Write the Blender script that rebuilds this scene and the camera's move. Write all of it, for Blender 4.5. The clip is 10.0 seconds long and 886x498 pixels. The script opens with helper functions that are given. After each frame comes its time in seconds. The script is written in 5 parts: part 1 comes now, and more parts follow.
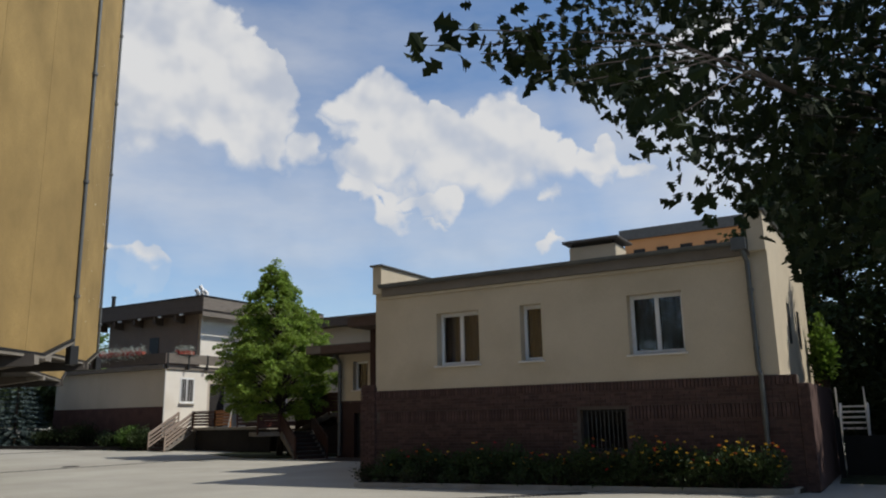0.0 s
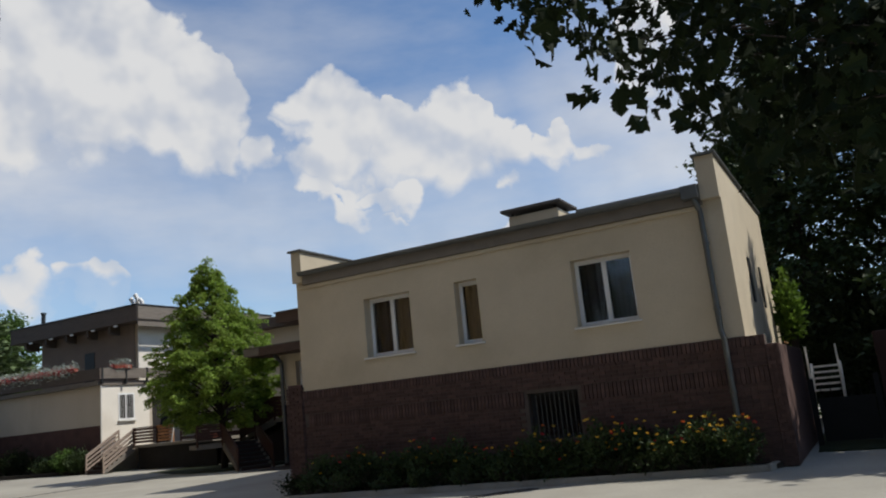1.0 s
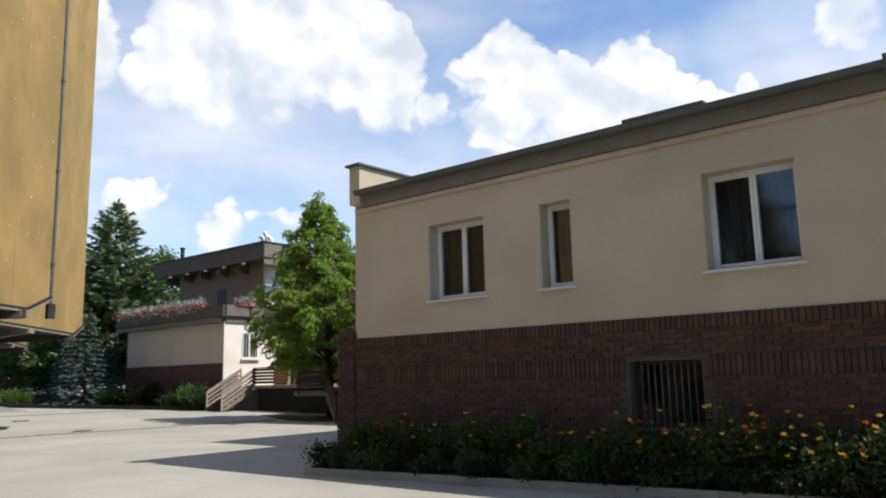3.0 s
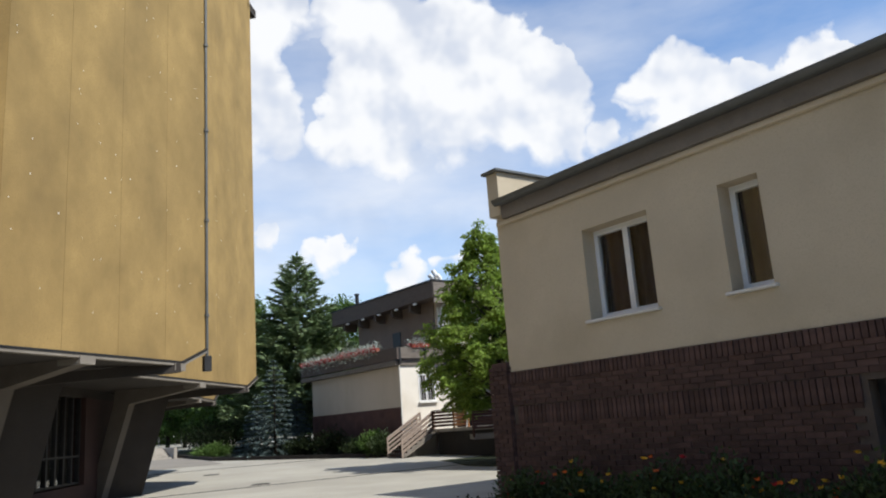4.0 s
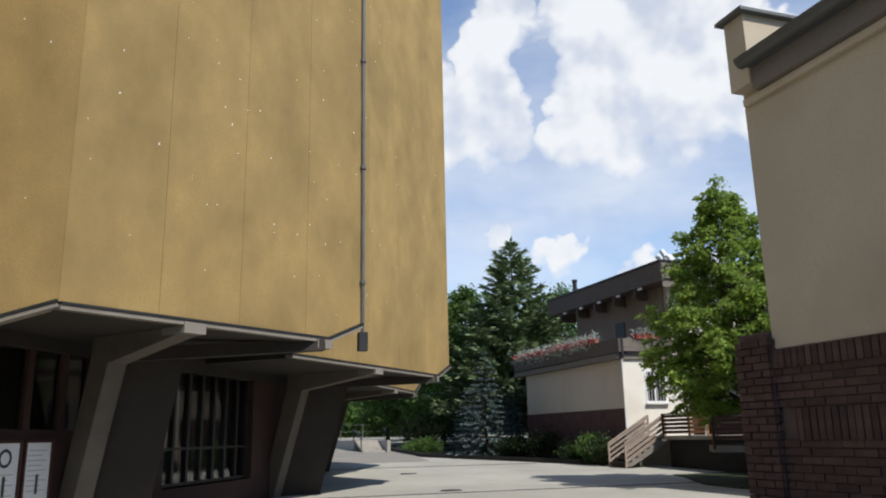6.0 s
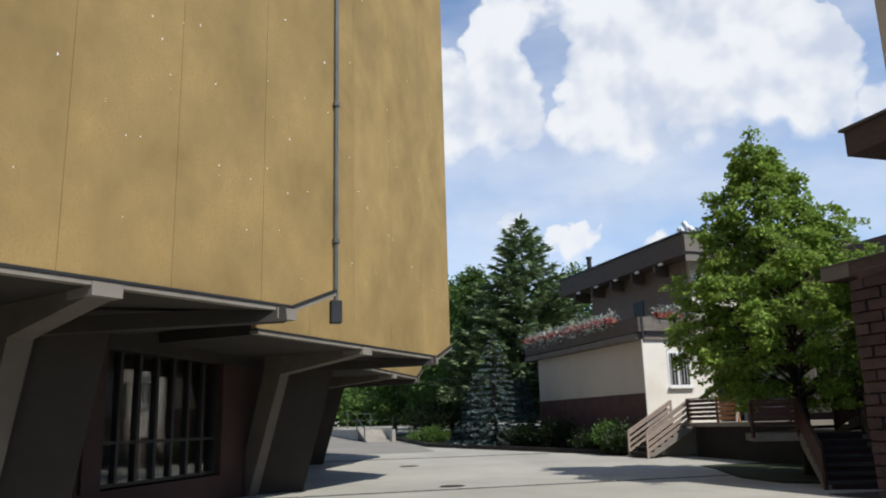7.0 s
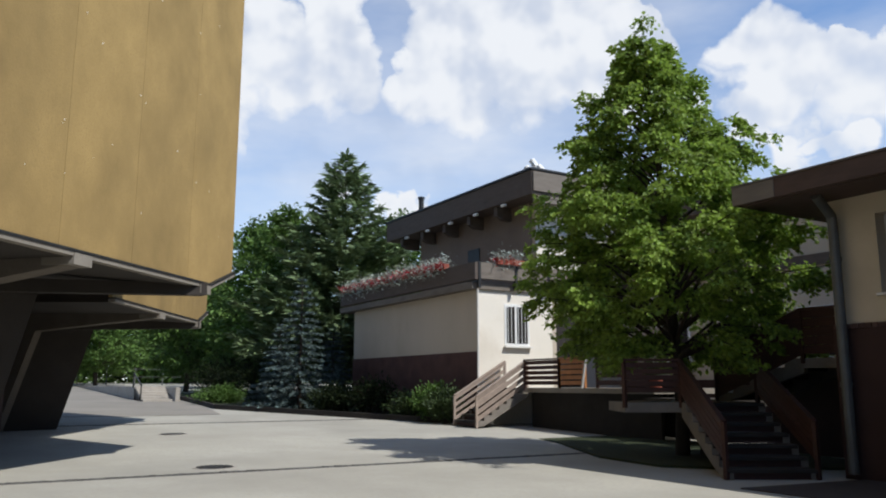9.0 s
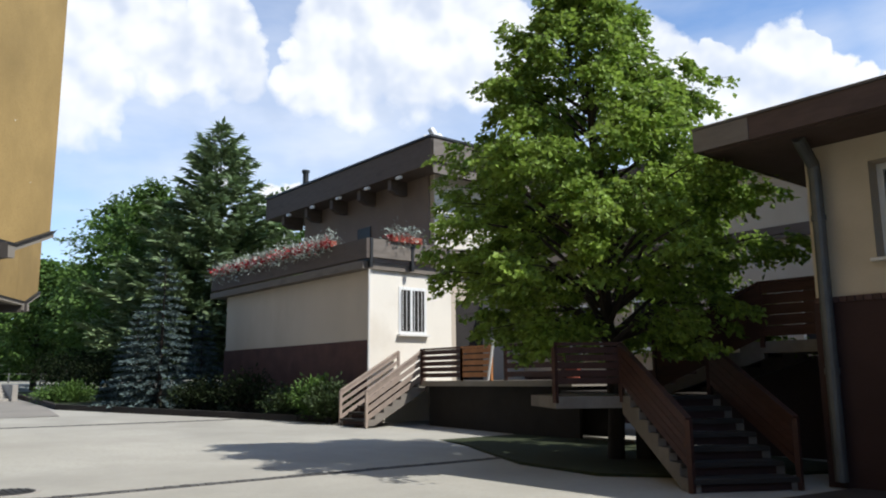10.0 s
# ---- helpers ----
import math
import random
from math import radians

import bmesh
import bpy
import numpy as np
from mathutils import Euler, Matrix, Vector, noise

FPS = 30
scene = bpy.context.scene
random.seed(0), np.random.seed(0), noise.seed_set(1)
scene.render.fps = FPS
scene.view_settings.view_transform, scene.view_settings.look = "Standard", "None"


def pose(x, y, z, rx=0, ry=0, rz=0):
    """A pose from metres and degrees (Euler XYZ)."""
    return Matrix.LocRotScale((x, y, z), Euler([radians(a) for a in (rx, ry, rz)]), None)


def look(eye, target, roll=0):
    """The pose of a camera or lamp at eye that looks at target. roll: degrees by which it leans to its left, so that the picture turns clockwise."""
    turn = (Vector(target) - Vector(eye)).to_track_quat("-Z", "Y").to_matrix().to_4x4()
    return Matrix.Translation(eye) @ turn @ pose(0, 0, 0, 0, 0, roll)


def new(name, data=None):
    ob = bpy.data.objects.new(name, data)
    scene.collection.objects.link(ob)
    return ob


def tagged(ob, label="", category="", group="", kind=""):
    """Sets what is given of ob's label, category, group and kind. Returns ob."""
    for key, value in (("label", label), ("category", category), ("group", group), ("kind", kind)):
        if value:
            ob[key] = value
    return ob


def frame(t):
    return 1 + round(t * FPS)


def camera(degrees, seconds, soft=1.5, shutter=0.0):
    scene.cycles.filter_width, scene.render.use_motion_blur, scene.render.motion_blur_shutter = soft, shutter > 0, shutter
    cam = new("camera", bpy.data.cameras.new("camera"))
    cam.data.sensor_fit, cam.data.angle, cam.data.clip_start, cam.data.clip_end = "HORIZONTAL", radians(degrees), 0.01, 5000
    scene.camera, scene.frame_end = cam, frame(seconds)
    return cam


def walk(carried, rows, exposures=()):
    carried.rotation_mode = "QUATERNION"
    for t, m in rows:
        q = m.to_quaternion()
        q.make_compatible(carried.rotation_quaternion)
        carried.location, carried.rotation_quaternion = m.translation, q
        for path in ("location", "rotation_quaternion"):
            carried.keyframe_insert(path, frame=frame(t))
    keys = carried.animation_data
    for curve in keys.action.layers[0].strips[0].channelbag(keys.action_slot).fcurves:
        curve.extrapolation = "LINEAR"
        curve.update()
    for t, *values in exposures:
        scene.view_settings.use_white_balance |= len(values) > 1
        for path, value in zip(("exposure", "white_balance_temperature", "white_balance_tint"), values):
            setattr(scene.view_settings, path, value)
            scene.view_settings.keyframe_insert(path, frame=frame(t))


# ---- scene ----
cam = camera(59.2, 10.0, soft=2.0)
PATH = [
    (0, (0.73, -0.298, 1.625), (-0.253, 1.39, 2.052), -1.1),
    (0.5, (0.596, 0.952, 1.633), (-0.322, 2.68, 2.049), -3.5),
    (1, (0.374, 2.207, 1.621), (-0.53, 3.945, 2.025), -5.8),
    (1.5, (0.263, 3.492, 1.595), (-0.579, 5.266, 1.973), -2.7),
    (2, (0.115, 4.847, 1.627), (-0.71, 6.638, 1.964), -1.7),
    (2.5, (-0.124, 6.026, 1.632), (-1.115, 7.735, 1.946), -1.5),
    (2.9, (-0.475, 6.882, 1.619), (-1.664, 8.459, 1.932), -2.1),
    (3, (-0.566, 7.1, 1.618), (-1.841, 8.606, 1.943), -1.4),
    (3.2, (-0.751, 7.545, 1.619), (-2.121, 8.964, 1.947), -2.9),
    (4.3, (-2.328, 9.747, 1.666), (-3.963, 10.793, 2.147), -3.4),
    (4.5, (-2.672, 10.126, 1.694), (-4.349, 11.092, 2.197), -3.2),
    (5, (-3.674, 10.955, 1.746), (-5.426, 11.759, 2.281), -1.2),
    (5.5, (-4.699, 11.694, 1.713), (-6.501, 12.417, 2.192), -0.9),
    (6, (-5.92, 12.428, 1.669), (-7.759, 13.065, 2.133), -1.2),
    (6.2, (-6.458, 12.691, 1.664), (-8.307, 13.297, 2.126), -2.0),
    (7.3, (-9.435, 14.16, 1.668), (-11.289, 14.784, 2.086), -1.5),
    (7.5, (-9.997, 14.413, 1.659), (-11.839, 15.075, 2.072), -1.9),
    (8, (-11.463, 15.086, 1.614), (-13.279, 15.819, 2.019), -0.7),
    (8.5, (-12.852, 15.797, 1.611), (-14.637, 16.616, 1.992), -1.0),
    (9, (-14.29, 16.554, 1.543), (-15.978, 17.571, 1.885), 0.0),
    (9.5, (-15.725, 17.44, 1.552), (-17.368, 18.529, 1.887), -2.1),
    (10, (-17.219, 18.278, 1.48), (-18.74, 19.534, 1.809), -0.5),
]
EXPOSURES = [(0, -0.38, 6440, 10), (1.3, -0.34, 6420, 10), (2.0, -0.18, 6400, 10), (2.4, 0.04, 6440, 10), (3.0, 0.2, 6420, 10), (4.3, 0.08, 6300, 10), (6.0, 0.0, 6220, 10), (8.5, -0.05, 6120, 10), (9.4, 0.03, 6150, 10), (10, 0.2, 6150, 10)]
walk(cam, [(t, look(eye, target, roll)) for t, eye, target, roll in PATH], EXPOSURES)

# ---- sun, sky and clouds ----
SUN_TO = Vector((0.90, 0.43, 1.19)).normalized()
sun = new("sun", bpy.data.lights.new("sun", "SUN"))
sun.data.energy, sun.data.angle, sun.data.color = 5.0, radians(0.6), (1.0, 0.95, 0.86)
sun.matrix_world = look(SUN_TO * 200, (0, 0, 0))
world = bpy.data.worlds.new("sky")
scene.world = world
world.use_nodes = True
wt = world.node_tree
wt.nodes.clear()


def wn(kind, **kw):
    n = wt.nodes.new(kind)
    for k, v in kw.items():
        if k == "op":
            n.operation = v
        elif k == "ins":
            for name, val in v.items():
                n.inputs[name].default_value = val
    return n


def wl(a, b):
    wt.links.new(a, b)


w_out = wn("ShaderNodeOutputWorld")
w_sky = wn("ShaderNodeTexSky")
w_sky.sky_type, w_sky.sun_disc = "NISHITA", False
w_sky.sun_elevation = math.asin(SUN_TO.z)
w_sky.sun_rotation = math.atan2(SUN_TO.x, SUN_TO.y)
w_sky.air_density, w_sky.dust_density, w_sky.ozone_density = 1.0, 0.3, 2.2
w_co = wn("ShaderNodeTexCoord")
w_n1 = wn("ShaderNodeTexNoise", ins={"Scale": 9.0, "Detail": 3.0, "Roughness": 0.5})
wl(w_co.outputs["Generated"], w_n1.inputs["Vector"])
w_sub = wn("ShaderNodeVectorMath", op="SUBTRACT")
w_sub.inputs[1].default_value = (0.5, 0.5, 0.5)
wl(w_n1.outputs["Color"], w_sub.inputs[0])
w_scl = wn("ShaderNodeVectorMath", op="SCALE")
w_scl.inputs["Scale"].default_value = 0.13
wl(w_sub.outputs[0], w_scl.inputs[0])
w_n4 = wn("ShaderNodeTexNoise", ins={"Scale": 30.0, "Detail": 4.0, "Roughness": 0.5})
wl(w_co.outputs["Generated"], w_n4.inputs["Vector"])
w_sub2 = wn("ShaderNodeVectorMath", op="SUBTRACT")
w_sub2.inputs[1].default_value = (0.5, 0.5, 0.5)
wl(w_n4.outputs["Color"], w_sub2.inputs[0])
w_scl2 = wn("ShaderNodeVectorMath", op="SCALE")
w_scl2.inputs["Scale"].default_value = 0.05
wl(w_sub2.outputs[0], w_scl2.inputs[0])
w_add2 = wn("ShaderNodeVectorMath", op="ADD")
wl(w_scl.outputs[0], w_add2.inputs[0])
wl(w_scl2.outputs[0], w_add2.inputs[1])
w_add = wn("ShaderNodeVectorMath", op="ADD")
wl(w_co.outputs["Generated"], w_add.inputs[0])
wl(w_add2.outputs[0], w_add.inputs[1])
w_dir = wn("ShaderNodeVectorMath", op="NORMALIZE")
wl(w_add.outputs[0], w_dir.inputs[0])
# cumulus heaps: azimuth, elevation and radius in degrees
NORTH_HEAPS = [
    (125.9, 22.2, 3.2), (121.7, 21.7, 1.3), (124.6, 18.6, 3.5), (120.3, 18.2, 4.0), (116.7, 20.5, 3.0), (113.9, 20.6, 2.2), (115.9, 17.6, 3.7), (112.1, 17.4, 2.9),
    (108.7, 17.0, 2.1), (105.9, 16.6, 1.8), (122.9, 13.4, 1.7), (125.0, 14.5, 1.5), (120.4, 13.2, 1.2), (111.9, 12.1, 1.5), (142.4, 9.6, 1.7), (145.8, 9.7, 2.3),
    (130.2, 18.1, 2.3), (133.1, 18.2, 1.8), (134.5, 21.9, 3.3), (134.8, 19.7, 3.0), (100.5, 22.0, 2.9), (99.6, 24.6, 2.7),
]
WEST_HEAPS = [
    (138.9, 20.6, 3.7), (138.4, 24.0, 3.6), (142.0, 21.8, 4.8), (141.0, 27.6, 4.4), (145.7, 24.5, 6.2), (148.7, 20.4, 4.4), (148.1, 28.8, 4.2), (155.8, 28.9, 2.8),
    (157.2, 25.7, 2.8), (157.7, 22.1, 3.2), (151.6, 21.1, 3.3), (135.5, 23.3, 2.3), (152.8, 11.9, 2.1), (157.1, 12.2, 1.7), (163.8, 23.3, 5.4), (159.5, 21.6, 4.2),
    (167.0, 17.9, 4.2), (177.0, 22.0, 6.0),
]
# thin white haze between the heaps: azimuth, elevation, radius and density
HAZE = [(150.0, 18.0, 9.0, 0.3), (161.0, 17.0, 8.0, 0.34), (138.0, 19.0, 7.0, 0.25), (117.0, 15.5, 6.0, 0.3), (132.0, 17.0, 6.0, 0.25), (101.0, 20.0, 6.5, 0.4)]


def heap_field(heaps, source, inner, outer):
    """The greatest closeness to any heap's middle, from 0 at its rim to its density inside."""
    total = None
    for az, el, rad, dens in heaps:
        dot = wn("ShaderNodeVectorMath", op="DOT_PRODUCT")
        dot.inputs[1].default_value = (math.cos(radians(az)) * math.cos(radians(el)), math.sin(radians(az)) * math.cos(radians(el)), math.sin(radians(el)))
        wl(source, dot.inputs[0])
        mr = wn("ShaderNodeMapRange")
        mr.interpolation_type = "SMOOTHSTEP"
        mr.inputs["From Min"].default_value = math.cos(radians(rad * outer))
        mr.inputs["From Max"].default_value = math.cos(radians(rad * inner))
        mr.inputs["To Max"].default_value = dens
        wl(dot.outputs["Value"], mr.inputs["Value"])
        if total is None:
            total = mr.outputs[0]
        else:
            mx = wn("ShaderNodeMath", op="MAXIMUM")
            wl(total, mx.inputs[0])
            wl(mr.outputs[0], mx.inputs[1])
            total = mx.outputs[0]
    return total


total = heap_field([(*h, 1.0) for h in NORTH_HEAPS + WEST_HEAPS], w_dir.outputs[0], 0.2, 1.3)
haze = heap_field(HAZE, w_co.outputs["Generated"], 0.0, 1.7)
# thin cirrus veil over the whole sky
w_map = wn("ShaderNodeMapping")
w_map.inputs["Scale"].default_value = (1.0, 1.0, 3.2)
wl(w_co.outputs["Generated"], w_map.inputs["Vector"])
w_n2 = wn("ShaderNodeTexNoise", ins={"Scale": 3.2, "Detail": 6.0, "Roughness": 0.55})
wl(w_map.outputs[0], w_n2.inputs["Vector"])
w_veil = wn("ShaderNodeMapRange")
w_veil.inputs["From Min"].default_value, w_veil.inputs["From Max"].default_value, w_veil.inputs["To Max"].default_value = 0.38, 0.74, 0.42
wl(w_n2.outputs["Fac"], w_veil.inputs["Value"])
# the heaps' folds: one relief, seen at a point and a little towards the sun, gives lit and shaded sides
w_n3 = wn("ShaderNodeTexNoise", ins={"Scale": 13.0, "Detail": 3.0, "Roughness": 0.45})
wl(w_co.outputs["Generated"], w_n3.inputs["Vector"])
w_off = wn("ShaderNodeVectorMath", op="ADD")
w_off.inputs[1].default_value = SUN_TO * 0.022
wl(w_co.outputs["Generated"], w_off.inputs[0])
w_n5 = wn("ShaderNodeTexNoise", ins={"Scale": 13.0, "Detail": 3.0, "Roughness": 0.45})
wl(w_off.outputs[0], w_n5.inputs["Vector"])
# softer edges where the relief is low, crisp ones where it is high
w_thin = wn("ShaderNodeMapRange")
w_thin.inputs["From Min"].default_value, w_thin.inputs["From Max"].default_value = 0.38, 0.6
w_thin.inputs["To Min"].default_value, w_thin.inputs["To Max"].default_value = 0.85, 0.42
wl(w_n2.outputs["Fac"], w_thin.inputs["Value"])
w_edge = wn("ShaderNodeMapRange")
w_edge.interpolation_type = "SMOOTHSTEP"
w_edge.inputs["From Min"].default_value = 0.16
wl(w_thin.outputs[0], w_edge.inputs["From Max"])
wl(total, w_edge.inputs["Value"])
w_fac0 = wn("ShaderNodeMath", op="ADD")
w_fac0.use_clamp = True
wl(haze, w_fac0.inputs[0])
wl(w_veil.outputs[0], w_fac0.inputs[1])
w_dif = wn("ShaderNodeMath", op="SUBTRACT")
wl(w_n3.outputs["Fac"], w_dif.inputs[0])
wl(w_n5.outputs["Fac"], w_dif.inputs[1])
w_ramp = wn("ShaderNodeMapRange")
w_ramp.interpolation_type = "SMOOTHSTEP"
w_ramp.inputs["From Min"].default_value, w_ramp.inputs["From Max"].default_value = -0.2, 0.09
w_ramp.inputs["To Min"].default_value, w_ramp.inputs["To Max"].default_value = 0.7, 1.0
wl(w_dif.outputs[0], w_ramp.inputs["Value"])
w_ccol = wn("ShaderNodeMix")
w_ccol.data_type = "RGBA"
w_ccol.inputs["A"].default_value = (5.0, 5.2, 5.6, 1)
w_ccol.inputs["B"].default_value = (7.7, 7.7, 7.7, 1)
wl(w_ramp.outputs[0], w_ccol.inputs["Factor"])
w_low = wn("ShaderNodeVectorMath", op="ADD")
w_low.inputs[1].default_value = (0.0, 0.0, -0.035)
wl(w_dir.outputs[0], w_low.inputs[0])
w_lown = wn("ShaderNodeVectorMath", op="NORMALIZE")
wl(w_low.outputs[0], w_lown.inputs[0])
below = heap_field([(*h, 1.0) for h in NORTH_HEAPS + WEST_HEAPS], w_lown.outputs[0], 0.2, 1.3)
w_base = wn("ShaderNodeMapRange")
w_base.inputs["From Max"].default_value, w_base.inputs["To Min"].default_value = 0.7, 0.3
wl(below, w_base.inputs["Value"])
w_body0 = wn("ShaderNodeMath", op="MULTIPLY")
wl(w_edge.outputs[0], w_body0.inputs[0])
wl(w_ramp.outputs[0], w_body0.inputs[1])
w_body = wn("ShaderNodeMath", op="MULTIPLY")
wl(w_body0.outputs[0], w_body.inputs[0])
wl(w_base.outputs[0], w_body.inputs[1])
w_fac = wn("ShaderNodeMath", op="MAXIMUM")
wl(w_body.outputs[0], w_fac.inputs[0])
wl(w_fac0.outputs[0], w_fac.inputs[1])
w_mix = wn("ShaderNodeMix")
w_mix.data_type = "RGBA"
wl(w_fac.outputs[0], w_mix.inputs["Factor"])
w_tint = wn("ShaderNodeMix")
w_tint.data_type, w_tint.blend_type = "RGBA", "MULTIPLY"
w_tint.inputs["Factor"].default_value = 1.0
w_tint.inputs["B"].default_value = (1.17, 1.31, 1.43, 1)
wl(w_sky.outputs["Color"], w_tint.inputs["A"])
wl(w_tint.outputs["Result"], w_mix.inputs["A"])
wl(w_ccol.outputs["Result"], w_mix.inputs["B"])
w_bg = wn("ShaderNodeBackground", ins={"Strength": 0.118})
wl(w_mix.outputs["Result"], w_bg.inputs["Color"])
wl(w_bg.outputs[0], w_out.inputs["Surface"])


# ---- materials ----
def mat(name, col, rough=0.8, var=0.15, scale=2.0, fine=30.0, bump=0.1, metal=0.0, spec=0.3, dark=None, stain=0.0, stain_col=None, stretch=(1, 1, 1), per=0.0, trans=0.0, island=False):
    """A surface with colour variation at two scales, grain, stains and relief; per: how far single pieces differ."""
    m = bpy.data.materials.new(name)
    m.use_nodes = True
    nt = m.node_tree
    b = nt.nodes["Principled BSDF"]
    b.inputs["Roughness"].default_value, b.inputs["Metallic"].default_value = rough, metal
    b.inputs["Specular IOR Level"].default_value = spec
    co = nt.nodes.new("ShaderNodeTexCoord")
    mp = nt.nodes.new("ShaderNodeMapping")
    mp.inputs["Scale"].default_value = stretch
    nt.links.new(co.outputs["Object"], mp.inputs["Vector"])

    def noise_tex(s, detail=5.0):
        n = nt.nodes.new("ShaderNodeTexNoise")
        n.inputs["Scale"].default_value, n.inputs["Detail"].default_value, n.inputs["Roughness"].default_value = s, detail, 0.6
        nt.links.new(mp.outputs[0], n.inputs["Vector"])
        return n

    def mixed(fac, a, bcol, lo, hi):
        r = nt.nodes.new("ShaderNodeMapRange")
        r.inputs["From Min"].default_value, r.inputs["From Max"].default_value = lo, hi
        nt.links.new(fac, r.inputs["Value"])
        x = nt.nodes.new("ShaderNodeMix")
        x.data_type = "RGBA"
        nt.links.new(r.outputs[0], x.inputs["Factor"])
        for sock, v in (("A", a), ("B", bcol)):
            if isinstance(v, tuple):
                x.inputs[sock].default_value = (*v, 1)
            else:
                nt.links.new(v, x.inputs[sock])
        return x.outputs["Result"]

    dk = dark or tuple(c * (1 - var) for c in col)
    lt = tuple(min(0.95, c * (1 + var * 0.7)) for c in col)
    big, small = noise_tex(scale), noise_tex(fine, 3.0)
    out = mixed(big.outputs["Fac"], dk, lt, 0.3, 0.7)
    out = mixed(small.outputs["Fac"], tuple(c * 0.86 for c in col), out, 0.25, 0.5)
    if stain:
        st = noise_tex(scale * 0.45, 8.0)
        sc = stain_col or tuple(c * 0.5 for c in col)
        out = mixed(st.outputs["Fac"], out, sc, 0.62 - stain * 0.12, 0.85)
    if per or island:
        if island:
            g = nt.nodes.new("ShaderNodeNewGeometry")
            rnd = g.outputs["Random Per Island"]
        else:
            g = nt.nodes.new("ShaderNodeObjectInfo")
            rnd = g.outputs["Random"]
        h = nt.nodes.new("ShaderNodeHueSaturation")
        r = nt.nodes.new("ShaderNodeMapRange")
        r.inputs["To Min"].default_value, r.inputs["To Max"].default_value = 1 - per, 1 + per
        nt.links.new(rnd, r.inputs["Value"])
        nt.links.new(r.outputs[0], h.inputs["Value"])
        nt.links.new(out, h.inputs["Color"])
        out = h.outputs["Color"]
    nt.links.new(out, b.inputs["Base Color"])
    if bump:
        bp = nt.nodes.new("ShaderNodeBump")
        bp.inputs["Strength"].default_value, bp.inputs["Distance"].default_value = bump, 0.02
        nt.links.new(small.outputs["Fac"], bp.inputs["Height"])
        nt.links.new(bp.outputs[0], b.inputs["Normal"])
    if trans:
        tr = nt.nodes.new("ShaderNodeBsdfTranslucent")
        nt.links.new(out, tr.inputs["Color"])
        ms = nt.nodes.new("ShaderNodeMixShader")
        ms.inputs[0].default_value = trans
        nt.links.new(b.outputs[0], ms.inputs[1])
        nt.links.new(tr.outputs[0], ms.inputs[2])
        nt.links.new(ms.outputs[0], nt.nodes["Material Output"].inputs["Surface"])
    return m


OCHRE = mat("ochre_plaster", (0.305, 0.206, 0.077), 0.9, 0.27, 0.9, 34, 0.25, stain=1.15, stain_col=(0.19, 0.13, 0.052), stretch=(1.0, 1.0, 0.7), per=0.05)
SPECK = mat("pale_speck", (0.8, 0.76, 0.66), 0.6, 0.05)
# near-black base holds the shade under the church; piers and kerbs share it
CONCRETE = mat("shade_dark_concrete", (0.037, 0.031, 0.026), 0.9, 0.2, 1.2, 30, 0.2, stain=0.5)
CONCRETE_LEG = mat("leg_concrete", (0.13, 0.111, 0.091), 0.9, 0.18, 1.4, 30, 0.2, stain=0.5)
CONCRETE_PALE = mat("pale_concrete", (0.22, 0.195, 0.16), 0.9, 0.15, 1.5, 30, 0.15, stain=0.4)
RUSTWALL = mat("red_brown_render", (0.046, 0.024, 0.02), 0.8, 0.2, 1.0, 25, 0.1, stain=0.4)
PLINTH = mat("brick_red_plinth", (0.085, 0.042, 0.034), 0.85, 0.25, 2.0, 40, 0.2, stain=0.5)
METAL_DARK = mat("dark_metal", (0.045, 0.045, 0.045), 0.5, 0.2, 3, 40, 0.03, metal=0.6)
ZINC = mat("weathered_zinc", (0.13, 0.135, 0.13), 0.55, 0.2, 3, 40, 0.04, metal=0.5)
CREAM = mat("cream_render", (0.54, 0.463, 0.338), 0.9, 0.09, 0.9, 60, 0.15, stain=0.75, stain_col=(0.39, 0.325, 0.225))
# lit copy of the beige render for the far house's sun-facing walls
RENDER_SUN = mat("sunlit_render", (0.74, 0.69, 0.60), 0.9, 0.06, 0.7, 60, 0.12, stain=0.55, stain_col=(0.55, 0.48, 0.38))
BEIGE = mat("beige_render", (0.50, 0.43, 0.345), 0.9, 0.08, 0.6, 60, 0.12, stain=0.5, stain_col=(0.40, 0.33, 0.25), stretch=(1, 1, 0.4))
# shaded copy of the beige render: roof shade put into the colour
RENDER_SHADE = mat("roof_shaded_render", (0.21, 0.165, 0.135), 0.9, 0.12, 0.8, 50, 0.12, stain=0.5)
BRICK = mat("dark_red_brick", (0.09, 0.053, 0.045), 0.85, 0.3, 9, 60, 0.25, per=0.25)
BRICKS = mat("dark_red_brick_courses", (0.09, 0.053, 0.045), 0.85, 0.3, 9, 60, 0.25, per=0.25, island=True)
MORTAR = mat("grey_mortar", (0.105, 0.083, 0.068), 0.95, 0.2, 5, 60, 0.2)
PVC = mat("white_pvc", (0.78, 0.78, 0.76), 0.4, 0.03, 2, 40, 0.0, spec=0.5)
SILL = mat("white_sill", (0.68, 0.66, 0.62), 0.5, 0.06, 3, 40, 0.02)
CURTAIN = mat("brown_curtain", (0.062, 0.046, 0.045), 0.95, 0.25, 3, 50, 0.1, stretch=(6, 6, 0.6))
# net curtain colour lowered for the shade behind the church windows
NETCURT = mat("shade_dim_net_curtain", (0.055, 0.05, 0.043), 0.95, 0.25, 3, 50, 0.1, stretch=(8, 8, 0.5))
GATEPAINT = mat("dull_black_paint", (0.02, 0.02, 0.019), 0.85, 0.2, 3, 40, 0.05)
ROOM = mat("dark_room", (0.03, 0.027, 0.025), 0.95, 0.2)
